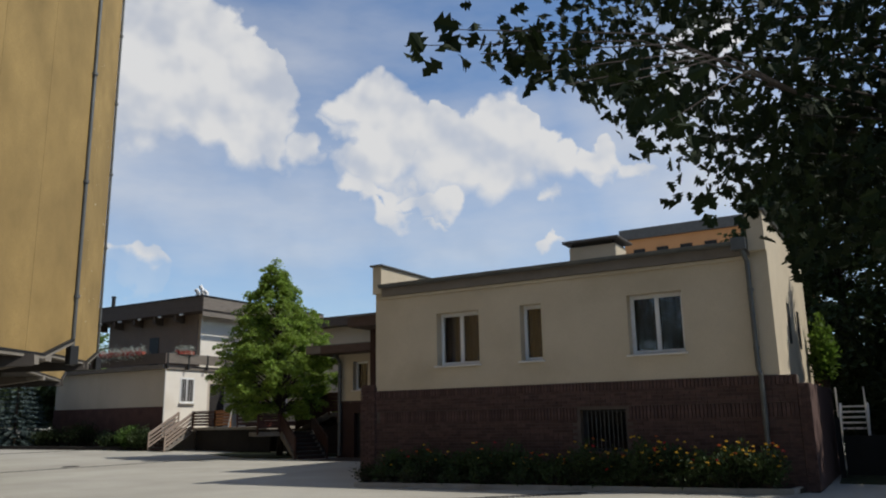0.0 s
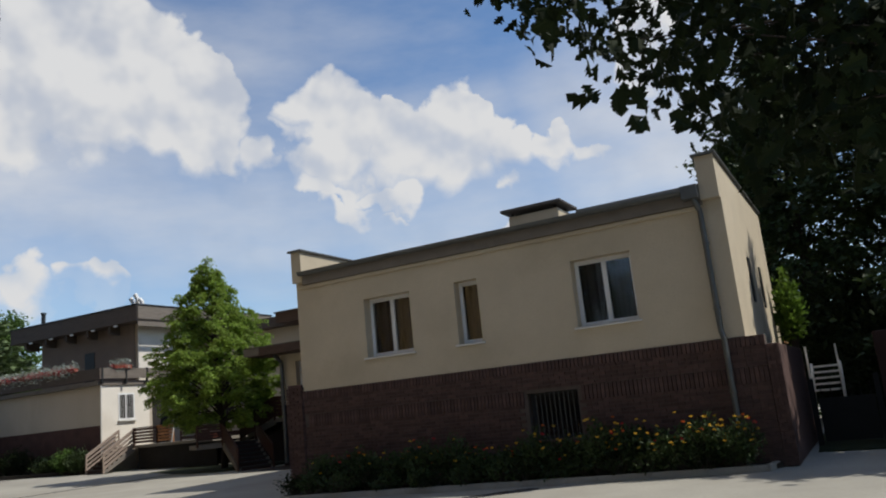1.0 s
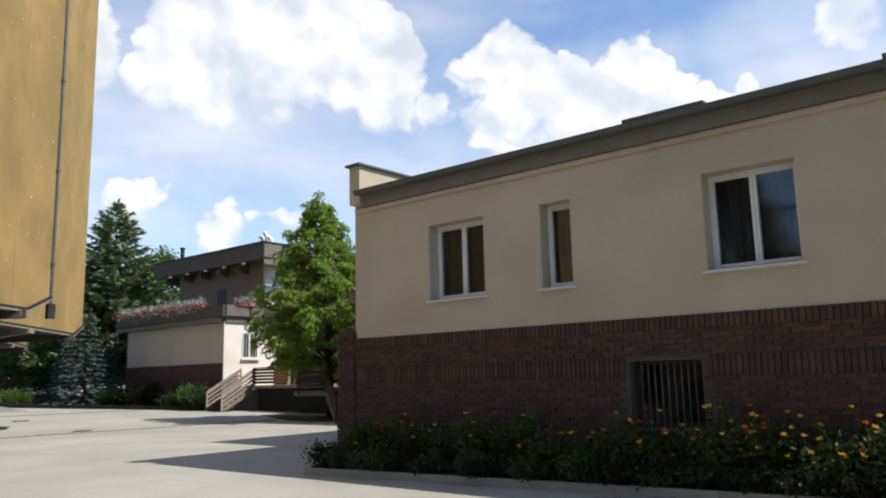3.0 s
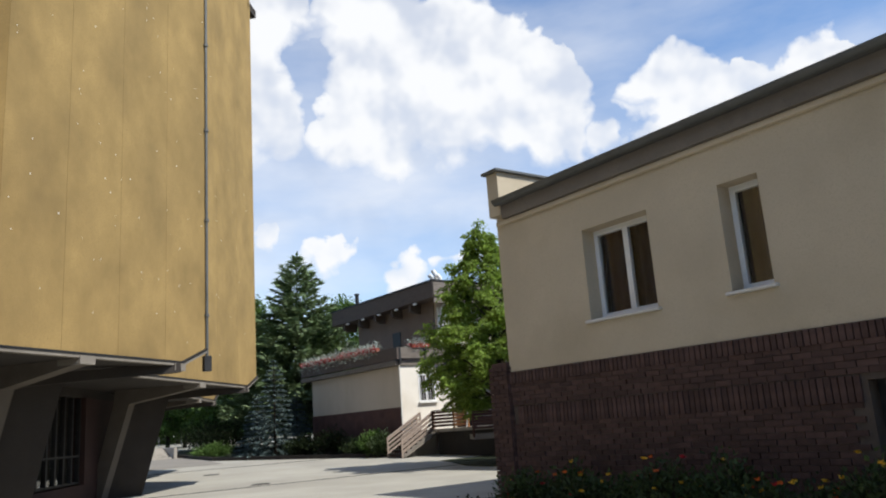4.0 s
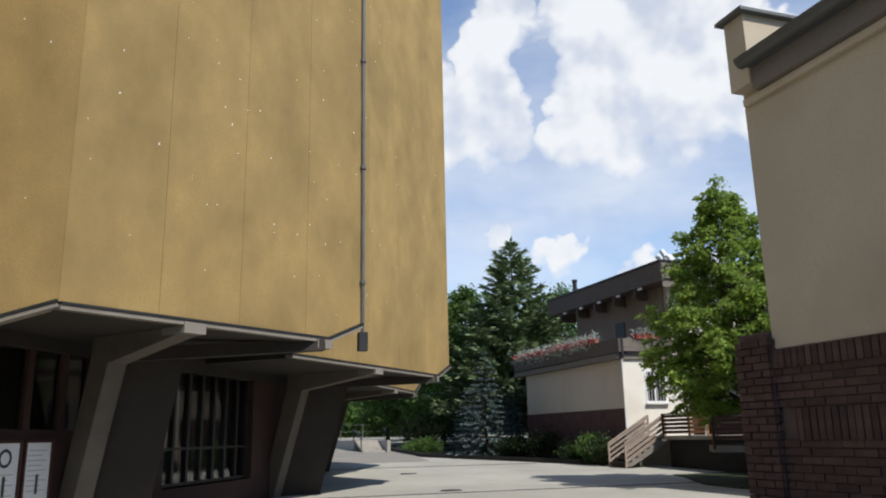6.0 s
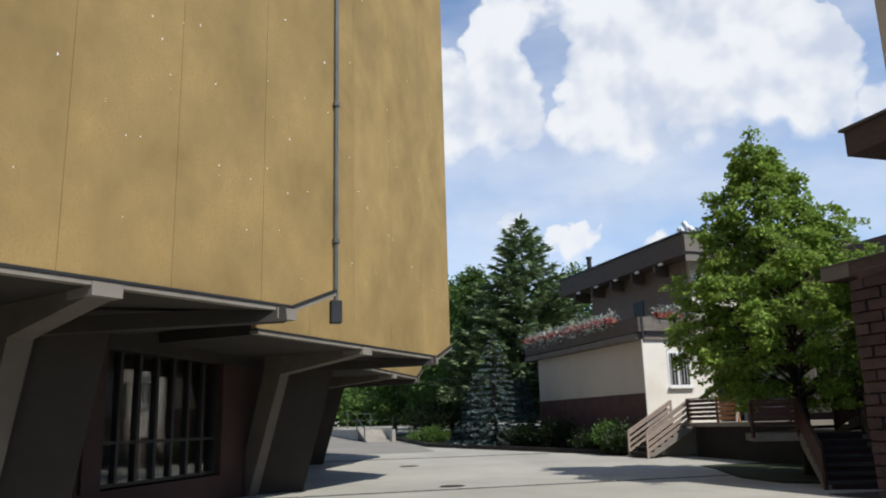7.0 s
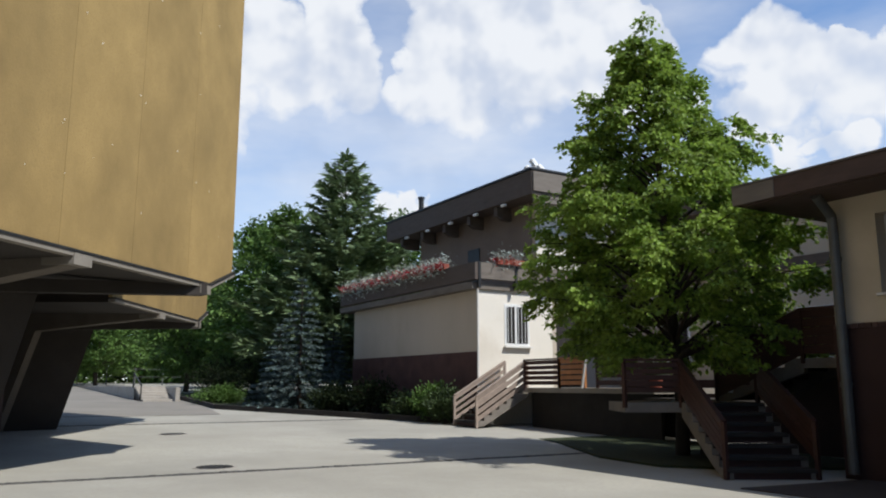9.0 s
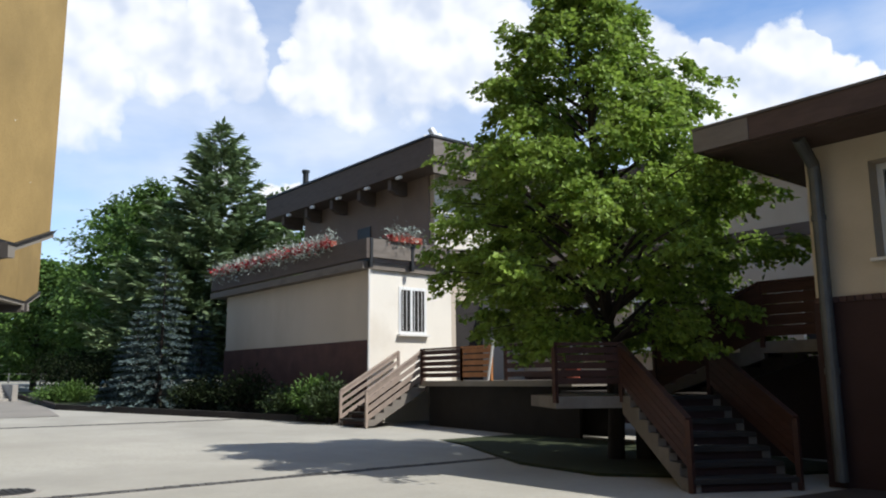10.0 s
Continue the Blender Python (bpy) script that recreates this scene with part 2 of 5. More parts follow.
ROOFMETAL = mat("grey_roof_sheet", (0.11, 0.1, 0.09), 0.6, 0.15, 2, 40, 0.03, metal=0.2)
BITUMEN = mat("grey_bitumen", (0.11, 0.11, 0.11), 0.9, 0.2, 2, 40, 0.1)
EAVES = mat("red_brown_eaves_boards", (0.088, 0.058, 0.047), 0.75, 0.2, 3, 40, 0.1, stretch=(1, 1, 4), stain=0.4)
FASCIA = mat("brown_grey_fascia", (0.105, 0.083, 0.07), 0.8, 0.15, 2, 40, 0.1, stretch=(1, 1, 4), stain=0.4)
# paler FASCIA with sunlight in the colour; also the side house's weathered board
FASCIA_SUN = mat("sunlit_weathered_fascia_board", (0.17, 0.145, 0.12), 0.8, 0.15, 2, 40, 0.1, stretch=(1, 1, 4), stain=0.4)
FASCIA_PALE = mat("grey_brown_fascia_sheet", (0.2, 0.176, 0.15), 0.7, 0.12, 2, 40, 0.05, stain=0.4)
WOODRED = mat("red_brown_wood", (0.058, 0.026, 0.019), 0.6, 0.25, 4, 50, 0.1, stretch=(1, 1, 5), per=0.12)
# brown railing wood with the sun on its boards mixed into the colour
WOODLIT = mat("sunlit_pale_brown_wood", (0.30, 0.235, 0.19), 0.7, 0.2, 4, 50, 0.1, per=0.15)
STRINGER = mat("stringer_concrete", (0.19, 0.168, 0.142), 0.9, 0.25, 2, 30, 0.2, stain=0.5)
# tread concrete darkened to carry the deep shade round the stairs
STAIRCON = mat("shade_dark_stair_concrete", (0.04, 0.035, 0.03), 0.9, 0.25, 2, 30, 0.2, stain=0.5)
# orange-brown boards brightened by sunlight put into the base colour
WOODSUN = mat("sunlit_orange_brown_wood", (0.36, 0.155, 0.055), 0.6, 0.2, 4, 50, 0.1, per=0.1)
ASPHALT = mat("pale_worn_concrete_paving", (0.365, 0.346, 0.295), 0.95, 0.17, 0.35, 12, 0.3, stain=1.1, stain_col=(0.235, 0.22, 0.185))
DRIVE = mat("worn_asphalt", (0.235, 0.215, 0.185), 0.95, 0.15, 0.3, 14, 0.25, stain=0.7)
SETT = mat("grey_granite_sett", (0.085, 0.08, 0.075), 0.85, 0.3, 8, 60, 0.2, island=True, per=0.3)
KERB = mat("kerb_concrete", (0.36, 0.33, 0.29), 0.9, 0.15, 2, 40, 0.2, stain=0.5)
# brown paving with the eaves' shadow included in its colour
DARKPAVE = mat("shade_dark_brown_paving", (0.06, 0.048, 0.042), 0.9, 0.25, 2, 30, 0.25, stain=0.5)
SOIL = mat("dark_soil", (0.045, 0.035, 0.025), 0.95, 0.3, 3, 30, 0.3)
# grass colour lowered to include the shade of trees and deck
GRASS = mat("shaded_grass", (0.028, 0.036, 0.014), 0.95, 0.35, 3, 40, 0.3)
IRON = mat("cast_iron", (0.06, 0.058, 0.055), 0.6, 0.2, 4, 50, 0.2, metal=0.6)
BARK = mat("grey_brown_bark", (0.055, 0.043, 0.034), 0.95, 0.35, 6, 40, 0.4, stretch=(1, 1, 0.25))
LEAF = mat("lime_leaf", (0.235, 0.335, 0.055), 0.55, 0.3, 1.2, 20, 0, spec=0.3, trans=0.45, per=0.35, island=True)
# two leaf colours with shade mixed in: near-black silhouettes, then shaded trees
LEAF_DARK = mat("shade_black_leaf", (0.017, 0.026, 0.009), 0.75, 0.3, 1.2, 20, 0, spec=0.12, trans=0.12, per=0.3, island=True)
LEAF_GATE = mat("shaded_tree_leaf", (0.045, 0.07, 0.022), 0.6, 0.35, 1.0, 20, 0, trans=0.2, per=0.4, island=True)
LEAF_MID = mat("mid_green_leaf", (0.10, 0.175, 0.035), 0.6, 0.3, 0.8, 20, 0, trans=0.3, per=0.35, island=True)
LEAF_VINE = mat("bright_vine_leaf", (0.13, 0.22, 0.03), 0.55, 0.3, 1.5, 20, 0, trans=0.45, per=0.3, island=True)
NEEDLE_BLUE = mat("blue_spruce_needles", (0.105, 0.147, 0.14), 0.7, 0.3, 2, 20, 0, per=0.35, island=True)
NEEDLE = mat("fir_needles", (0.17, 0.23, 0.105), 0.7, 0.3, 2, 20, 0, per=0.35, island=True, trans=0.1)
SILVER = mat("silver_trailing_leaf", (0.38, 0.42, 0.37), 0.8, 0.2, 3, 20, 0, per=0.25, island=True)
PETAL_RED = mat("red_petal", (0.48, 0.025, 0.04), 0.6, 0.2, 4, 20, 0, per=0.3, island=True, trans=0.2)
PETAL_YEL = mat("yellow_petal", (0.75, 0.47, 0.05), 0.6, 0.2, 4, 20, 0, per=0.2, island=True, trans=0.2)
PETAL_ORA = mat("orange_petal", (0.62, 0.14, 0.03), 0.6, 0.2, 4, 20, 0, per=0.25, island=True, trans=0.2)
TERRA = mat("terracotta", (0.26, 0.07, 0.045), 0.8, 0.15, 4, 40, 0.05)
PAPER = mat("white_paper", (0.74, 0.74, 0.72), 0.7, 0.04, 4, 40, 0)
INK_PALE = mat("grey_print", (0.32, 0.32, 0.33), 0.7, 0.1)
INK = mat("dark_ink", (0.05, 0.05, 0.055), 0.7, 0.1)
WHITEPAINT = mat("white_paint", (0.74, 0.73, 0.70), 0.6, 0.06, 3, 40, 0.03)
ORANGEWALL = mat("orange_render", (0.55, 0.26, 0.11), 0.9, 0.08, 0.3, 20, 0.0)


def glass_mat():
    m = bpy.data.materials.new("window_glass")
    m.use_nodes = True
    b = m.node_tree.nodes["Principled BSDF"]
    b.inputs["Base Color"].default_value = (0.95, 0.97, 0.96, 1)
    b.inputs["Roughness"].default_value, b.inputs["IOR"].default_value = 0.03, 1.45
    b.inputs["Transmission Weight"].default_value = 1.0
    return m


GLASS = glass_mat()


# ---- building helpers ----
def part(name, bm, material, parent=None, label="", smooth=False):
    """Links a bmesh as one mesh object under a thing or a part."""
    me = bpy.data.meshes.new(name)
    bmesh.ops.recalc_face_normals(bm, faces=bm.faces)
    bm.to_mesh(me)
    bm.free()
    if smooth:
        me.polygons.foreach_set("use_smooth", [True] * len(me.polygons))
    me.materials.append(material)
    ob = new(name, me)
    if parent is not None:
        ob.parent = parent
        if parent.data is None:
            ob.matrix_parent_inverse = parent.matrix_basis.inverted()
    if label:
        ob["label"] = label
    return ob


def box(x0, x1, y0, y1, z0, z1, bm=None, bevel=0.0):
    fresh = bmesh.new() if bm is None or bevel else bm
    vs = [fresh.verts.new((x, y, z)) for z in (z0, z1) for x, y in ((x0, y0), (x1, y0), (x1, y1), (x0, y1))]
    for f in ((3, 2, 1, 0), (4, 5, 6, 7), (0, 1, 5, 4), (1, 2, 6, 5), (2, 3, 7, 6), (3, 0, 4, 7)):
        fresh.faces.new([vs[i] for i in f])
    if bevel:
        bmesh.ops.bevel(fresh, geom=fresh.edges[:], offset=bevel, segments=1, affect="EDGES")
        if bm is not None:
            me = bpy.data.meshes.new("tmp")
            fresh.to_mesh(me)
            fresh.free()
            bm.from_mesh(me)
            bpy.data.meshes.remove(me)
            return bm
    return fresh


def prism(pts, z0, z1, bm=None):
    """An upright prism over a plan outline."""
    bm = bm or bmesh.new()
    lo = [bm.verts.new((x, y, z0)) for x, y in pts]
    hi = [bm.verts.new((x, y, z1)) for x, y in pts]
    bm.faces.new(lo[::-1])
    bm.faces.new(hi)
    for i in range(len(pts)):
        j = (i + 1) % len(pts)
        bm.faces.new([lo[i], lo[j], hi[j], hi[i]])
    return bm


def slab(profile, origin, along, across, thick, bm=None):
    """A plate: an outline of (distance along, height) swept by thick across; all in plan directions."""
    bm = bm or bmesh.new()
    a, c, o = Vector((*along, 0)), Vector((*across, 0)), Vector((*origin, 0))
    f = [bm.verts.new(o + a * s + Vector((0, 0, z))) for s, z in profile]
    g = [bm.verts.new(o + a * s + Vector((0, 0, z)) + c * thick) for s, z in profile]
    bm.faces.new(f)
    bm.faces.new(g[::-1])
    for i in range(len(profile)):
        j = (i + 1) % len(profile)
        bm.faces.new([f[j], f[i], g[i], g[j]])
    return bm


def tube(points, r, bm=None, sides=8, r1=None):
    bm = bm or bmesh.new()
    rings, n = [], len(points)
    for i, p in enumerate(points):
        p = Vector(p)
        d = (Vector(points[min(i + 1, n - 1)]) - Vector(points[max(i - 1, 0)])).normalized()
        u = d.orthogonal().normalized()
        if rings:
            u = (ref - d * ref.dot(d)).normalized()
        ref = u
        v = d.cross(u)
        rr = r if r1 is None else r + (r1 - r) * i / (n - 1)
        rings.append([bm.verts.new(p + (u * math.cos(a) + v * math.sin(a)) * rr) for a in (2 * math.pi * k / sides for k in range(sides))])
    for a, b in zip(rings, rings[1:]):
        for k in range(sides):
            bm.faces.new([a[k], a[(k + 1) % sides], b[(k + 1) % sides], b[k]])
    bm.faces.new(rings[0][::-1])
    bm.faces.new(rings[-1])
    return bm


def bar(p, q, w, h, bm=None):
    """A straight rectangular bar from p to q, w wide in plan and h high."""
    bm = bm or bmesh.new()
    p, q = Vector(p), Vector(q)
    d = (q - p).normalized()
    side = d.cross(Vector((0, 0, 1)))
    side = side.normalized() if side.length > 1e-4 else Vector((1, 0, 0))
    up = side.cross(d)
    ends = [[bm.verts.new(e + side * sx * w / 2 + up * sz * h / 2) for sx, sz in ((-1, -1), (1, -1), (1, 1), (-1, 1))] for e in (p, q)]
    for k in range(4):
        bm.faces.new([ends[0][k], ends[0][(k + 1) % 4], ends[1][(k + 1) % 4], ends[1][k]])
    bm.faces.new(ends[0][::-1])
    bm.faces.new(ends[1])
    return bm


def thing(name, label, category, at=(0, 0, 0), group="", kind=""):
    ob = new(name)
    ob.location = at
    ob.empty_display_size = 0.2
    return tagged(ob, label, category, group, kind)


def ground_z(x, y=0):
    return min(1.7, max(0.0, 0.024 * (-30 - x)))


def leaf_mesh(name, centres, dirs, length, width, material, parent, jitter=0.35, seed=1, droop=0.3, label=""):
    """Many small folded leaves, each at a centre and pointing along its direction."""
    rng = np.random.default_rng(seed)
    c, d = np.asarray(centres, float), np.asarray(dirs, float)
    n = len(c)
    d = d + rng.normal(0, jitter, (n, 3))
    d[:, 2] -= droop
    d /= np.linalg.norm(d, axis=1, keepdims=True) + 1e-9
    side = np.cross(d, rng.normal(0, 1, (n, 3)) * 0.6 + (0, 0, 1))
    side /= np.linalg.norm(side, axis=1, keepdims=True) + 1e-9
    up = np.cross(side, d)
    ln = (length * rng.uniform(0.6, 1.25, n))[:, None]
    wd = (width * rng.uniform(0.6, 1.25, n))[:, None]
    base, tip = c, c + d * ln
    mid = c + d * ln * 0.45
    left, right = mid + side * wd / 2 + up * wd * 0.18, mid - side * wd / 2 + up * wd * 0.18
    verts = np.stack([base, left, tip, right], 1).reshape(-1, 3)
    idx = np.arange(n)[:, None] * 4
    faces = np.concatenate([idx + (0, 1, 2), idx + (0, 2, 3)], 1).reshape(-1, 3)
    me = bpy.data.meshes.new(name)
    me.from_pydata(verts.tolist(), [], faces.tolist())
    me.materials.append(material)
    ob = new(name, me)
    if parent is not None:
        ob.parent = parent
        if parent.data is None:
            ob.matrix_parent_inverse = parent.matrix_basis.inverted()
    if label:
        ob["label"] = label
    return ob


def lobed_leaves(name, centres, dirs, length, material, parent, seed):
    """Broad leaves with three pointed lobes a side, folded along the rib."""
    rng = np.random.default_rng(seed)
    c, d = np.asarray(centres, float), np.asarray(dirs, float)
    n = len(c)
    d /= np.linalg.norm(d, axis=1, keepdims=True) + 1e-9
    side = np.cross(d, rng.normal(0, 1, (n, 3)))
    side /= np.linalg.norm(side, axis=1, keepdims=True) + 1e-9
    up = np.cross(side, d)
    ln = (length * rng.uniform(0.65, 1.25, n))[:, None]
    edge = ((0.0, 0.02), (0.16, 0.2), (0.3, 0.44), (0.4, 0.2), (0.58, 0.46), (0.68, 0.17), (0.82, 0.26), (1.0, 0.0))
    at = lambda u, v: c + d * ln * u + side * ln * v + up * ln * (abs(v) * 0.35 - 0.25 * u * u)
    verts = np.stack([at(u, v) for u, v in edge] + [at(u, -v) for u, v in edge[1:-1]], 1).reshape(-1, 3)
    idx = np.arange(n)[:, None] * 14
    left, right = (idx + (0, 1, 2, 3, 4, 5, 6, 7)).tolist(), (idx + (0, 7, 13, 12, 11, 10, 9, 8)).tolist()
    me = bpy.data.meshes.new(name)
    me.from_pydata(verts.tolist(), [], left + right)
    me.materials.append(material)
    ob = new(name, me)
    ob.parent = parent
    ob.matrix_parent_inverse = parent.matrix_basis.inverted()
    return ob


# ---- ground ----
bm = bmesh.new()
xs = sorted(set([-900, -400, -200, -130] + list(range(-101, 31, 1)) + [60, 150, 400, 900]))
ys = [-900, -300, -60, -20, 0, 10, 20, 30, 40, 60, 120, 300, 900]
grid = [[bm.verts.new((x, y, ground_z(x))) for y in ys] for x in xs]
for i in range(len(xs) - 1):
    for j in range(len(ys) - 1):
        bm.faces.new([grid[i][j], grid[i + 1][j], grid[i + 1][j + 1], grid[i][j + 1]])
ground = tagged(part("ground", bm, ASPHALT), "pale worn concrete paving of the yard, stained and cracked", "ground", kind="structure")


def sett_strip(p, q, width, seed):
    """A drain strip of small granite setts let into the paving."""
    rng = random.Random(seed)
    p, q = Vector((*p, 0)), Vector((*q, 0))
    d = (q - p).normalized()
    s = Vector((-d.y, d.x, 0))
    b = bmesh.new()
    n, rows = int((q - p).length / 0.12), max(2, int(width / 0.12))
    for i in range(n):
        for r in range(rows):
            c = p + d * (i + 0.5 + (r % 2) * 0.4) * 0.12 + s * (r - (rows - 1) / 2) * 0.12
            z = ground_z(c.x) + 0.006 + rng.uniform(0, 0.008)
            h = 0.052
            vs = [b.verts.new((c.x + ax * h, c.y + ay * h, z)) for ax, ay in ((-1, -1), (1, -1), (1, 1), (-1, 1))]
            lo = [b.verts.new((c.x + ax * 0.06, c.y + ay * 0.06, z - 0.03)) for ax, ay in ((-1, -1), (1, -1), (1, 1), (-1, 1))]
            b.faces.new(vs)
            for k in range(4):
                b.faces.new([vs[k], lo[k], lo[(k + 1) % 4], vs[(k + 1) % 4]])
    return b


for k, (p, q) in enumerate((((-28.9, 12), (-28.2, 30)), ((-41.5, 16), (-41.0, 30.5)))):
    tagged(part("drain_strip", sett_strip(p, q, 0.3, k), SETT), "drain strip of grey granite setts across the yard", "paving strip", "drain strips", "stuff")
tagged(part("drain_strip", sett_strip((-9.3, 12.6), (-5.6, 16.6), 0.36, 9), SETT), "drain strip of grey granite setts near the flower bed", "paving strip", "drain strips", "stuff")


def manhole(x, y, r=0.34):
    z = ground_z(x)
    t = thing("manhole_cover", "round cast iron manhole cover set in the paving", "manhole cover", (x, y, z), "manhole covers")
    part("rim", tube([(x, y, z - 0.03), (x, y, z + 0.008)], r + 0.06, sides=24), KERB, t, "concrete rim")
    lid = part("lid", tube([(x, y, z - 0.02), (x, y, z + 0.016)], r, sides=24), IRON, t)
    b = bmesh.new()
    for i in range(-3, 4):
        w = math.sqrt(max(0, r * r - (i * 0.09) ** 2)) - 0.03
        box(x - w, x + w, y + i * 0.09 - 0.02, y + i * 0.09 + 0.02, z + 0.012, z + 0.024, b)
    part("rib", b, IRON, lid)


manhole(-29.5, 20.7)
manhole(-37.2, 21.6)


# ---- church: folded ochre facade on raking concrete legs ----
TOP = 21.6
church = thing("church", "tall modern church with folded ochre plaster facade on raking concrete legs", "church", (-22, 12, 0))
ZN, VA, ABL, AN = (-14.6, 10.12), (-18.35, 8.9), (-18.02, 10.83), (-22.09, 16.14)
BS, BN, CS, CN = (-24.5, 15.0), (-31.5, 21.42), (-34.5, 19.4), (-41.4, 23.4)
ZS = (-11.8, 4.4)


def unit(p, q):
    v = Vector((q[0] - p[0], q[1] - p[1]))
    return v.normalized(), v.length


# core behind the plaster
core = [(-12.2, 4.3), (-14.9, 9.92), (-18.6, 8.7), (-18.3, 10.75), (-22.3, 15.95), (-24.8, 14.8), (-31.7, 21.15), (-34.8, 19.2), (-41.6, 23.05), (-48, 19), (-50, 6), (-36, -8), (-16, -10)]
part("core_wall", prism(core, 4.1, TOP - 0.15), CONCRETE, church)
part("roof", prism(core, TOP - 0.149, TOP - 0.05), BITUMEN, church, "flat bitumen roof")


def facade(p, q, splits, z_low, notch=True, z_start=None):
    """Plaster panels from p to q; the lower edge kicks up at the far end, where a drainpipe runs in the fold."""
    d, n = unit(p, q)
    out = Vector((d.y, -d.x)) if Vector((d.y, -d.x)).dot(Vector((0.8, 0.6))) > 0 else Vector((-d.y, d.x))
    step = n / splits

    def low(s):
        if z_start is not None:
            return z_start + (z_low - z_start) * s / n
        return z_low + (max(0.0, s - (n - 1.05)) / 1.05 * 0.40 if notch else 0.0)
    for i in range(splits):
        s0, s1 = i * step + 0.003, (i + 1) * step - 0.003
        prof = [(s0, low(s0)), (s1, low(s1)), (s1, TOP), (s0, TOP)]
        if s0 < n - 1.05 < s1 and notch:
            prof.insert(1, (n - 1.05, low(n - 1.05)))
        part("plaster_panel", slab(prof, p, d, -out, 0.13), OCHRE, church)
    # drip edge and pale concrete edge beam under the plaster
    cuts = [0, n - 1.05, n] if notch else [0, n]
    b, b2 = bmesh.new(), bmesh.new()
    for s0, s1 in zip(cuts, cuts[1:]):
        P0 = (p[0] + d.x * s0 + out.x * 0.015, p[1] + d.y * s0 + out.y * 0.015, low(s0) - 0.02)
        P1 = (p[0] + d.x * s1 + out.x * 0.015, p[1] + d.y * s1 + out.y * 0.015, low(s1) - 0.02)
        bar(P0, P1, 0.14, 0.04, b)
        bar((P0[0] - out.x * 0.05, P0[1] - out.y * 0.05, P0[2] - 0.055), (P1[0] - out.x * 0.05, P1[1] - out.y * 0.05, P1[2] - 0.055), 0.2, 0.07, b2)
    part("drip_edge", b, METAL_DARK, church, "dark metal drip edge")
    part("edge_beam", b2, CONCRETE_PALE, church, "pale concrete edge beam")
    part("coping", slab([(0, TOP), (n, TOP), (n, TOP + 0.12), (0, TOP + 0.12)], (p[0] + out.x * 0.05, p[1] + out.y * 0.05), d, -out, 0.35), METAL_DARK, church, "dark metal coping")
    # soffit behind the lower edge
    m = n - 1.05 if notch else n
    z = z_low - 0.12
    a, c = Vector(p), Vector(p) + d * m
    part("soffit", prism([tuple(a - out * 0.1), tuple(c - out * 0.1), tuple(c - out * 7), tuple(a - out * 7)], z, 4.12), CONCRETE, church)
    return d, out, n


def leg(p, d, out, knee, drop):
    """A raking leg: a cantilever beam that bends down into a wide leaning pier."""
    inn = -out
    prof = [(-0.06, 3.58 - drop), (-0.06, 3.40 - drop), (knee, 3.03 - drop), (knee + 0.9, 0.0), (knee + 1.35, 0.0), (knee + 0.5, 3.1 - drop), (knee + 0.5, 3.58 - drop)]
    o = (p[0] - d[0] * 0.19, p[1] - d[1] * 0.19)
    b = slab(prof, o, inn, d, 0.38)
    bmesh.ops.bevel(b, geom=[e for e in b.edges], offset=0.015, segments=1, affect="EDGES")
    part("raking_leg", b, CONCRETE_LEG, church, "raking concrete leg")


def fin(k, e, out, wide, drop, start=0.1):
    """The broad raking fin beside a leg, under the arm from the knee k to the beam head e."""
    g = (e - k).normalized()
    b = bmesh.new()
    v = []
    for z, lean in ((3.2 - drop, 0.0), (0.0, 0.95)):
        for s, t in ((start, 0.05), (wide, 0.05), (wide, 0.45), (start, 0.45)):
            q = k + g * s - out * (lean + t)
            v.append(b.verts.new((q.x, q.y, z)))
    for f in ((0, 1, 2, 3), (7, 6, 5, 4), (0, 4, 5, 1), (1, 5, 6, 2), (2, 6, 7, 3), (3, 7, 4, 0)):
        b.faces.new([v[n] for n in f])
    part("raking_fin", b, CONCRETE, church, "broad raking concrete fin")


def pipe_in_fold(p, out, z0, z1=TOP - 0.4):
    x, y = p[0] + out.x * 0.03, p[1] + out.y * 0.06
    pipe = part("downpipe", tube([(x, y, z0 + 0.1), (x, y, z1)], 0.04, sides=10), ZINC, church, "zinc downpipe")
    for z in np.arange(z0 + 1.4, z1, 2.6):
        part("pipe_collar", tube([(x, y, z), (x, y, z + 0.07)], 0.066, sides=10), ZINC, pipe)
    part("outlet_box", box(x - 0.09, x + 0.09, y - 0.1, y + 0.1, z0 - 0.04, z0 + 0.36, bevel=0.012), METAL_DARK, pipe, "dark outlet box")


FACES = []
for p, q, nsp, zl, notch, zs in ((ZS, ZN, 4, 3.07, True, None), (VA, ABL, 1, 3.65, False, 3.05), (ABL, AN, 4, 3.62, True, None), (BS, BN, 5, 3.62, True, None), (CS, CN, 5, 3.62, True, None)):
    FACES.append((p, q, *facade(p, q, nsp, zl, notch, zs)))
for p, q in ((ZN, VA), (AN, BS), (BN, CS)):
    d, n = unit(p, q)
    out = Vector((-d.y, d.x))
    part("return_wall", slab([(0.13, 4.0), (n, 4.0), (n, TOP), (0.13, TOP)], p, d, out * (1 if out.dot(Vector((0.8, 0.6))) < 0 else -1), 0.13), OCHRE, church)
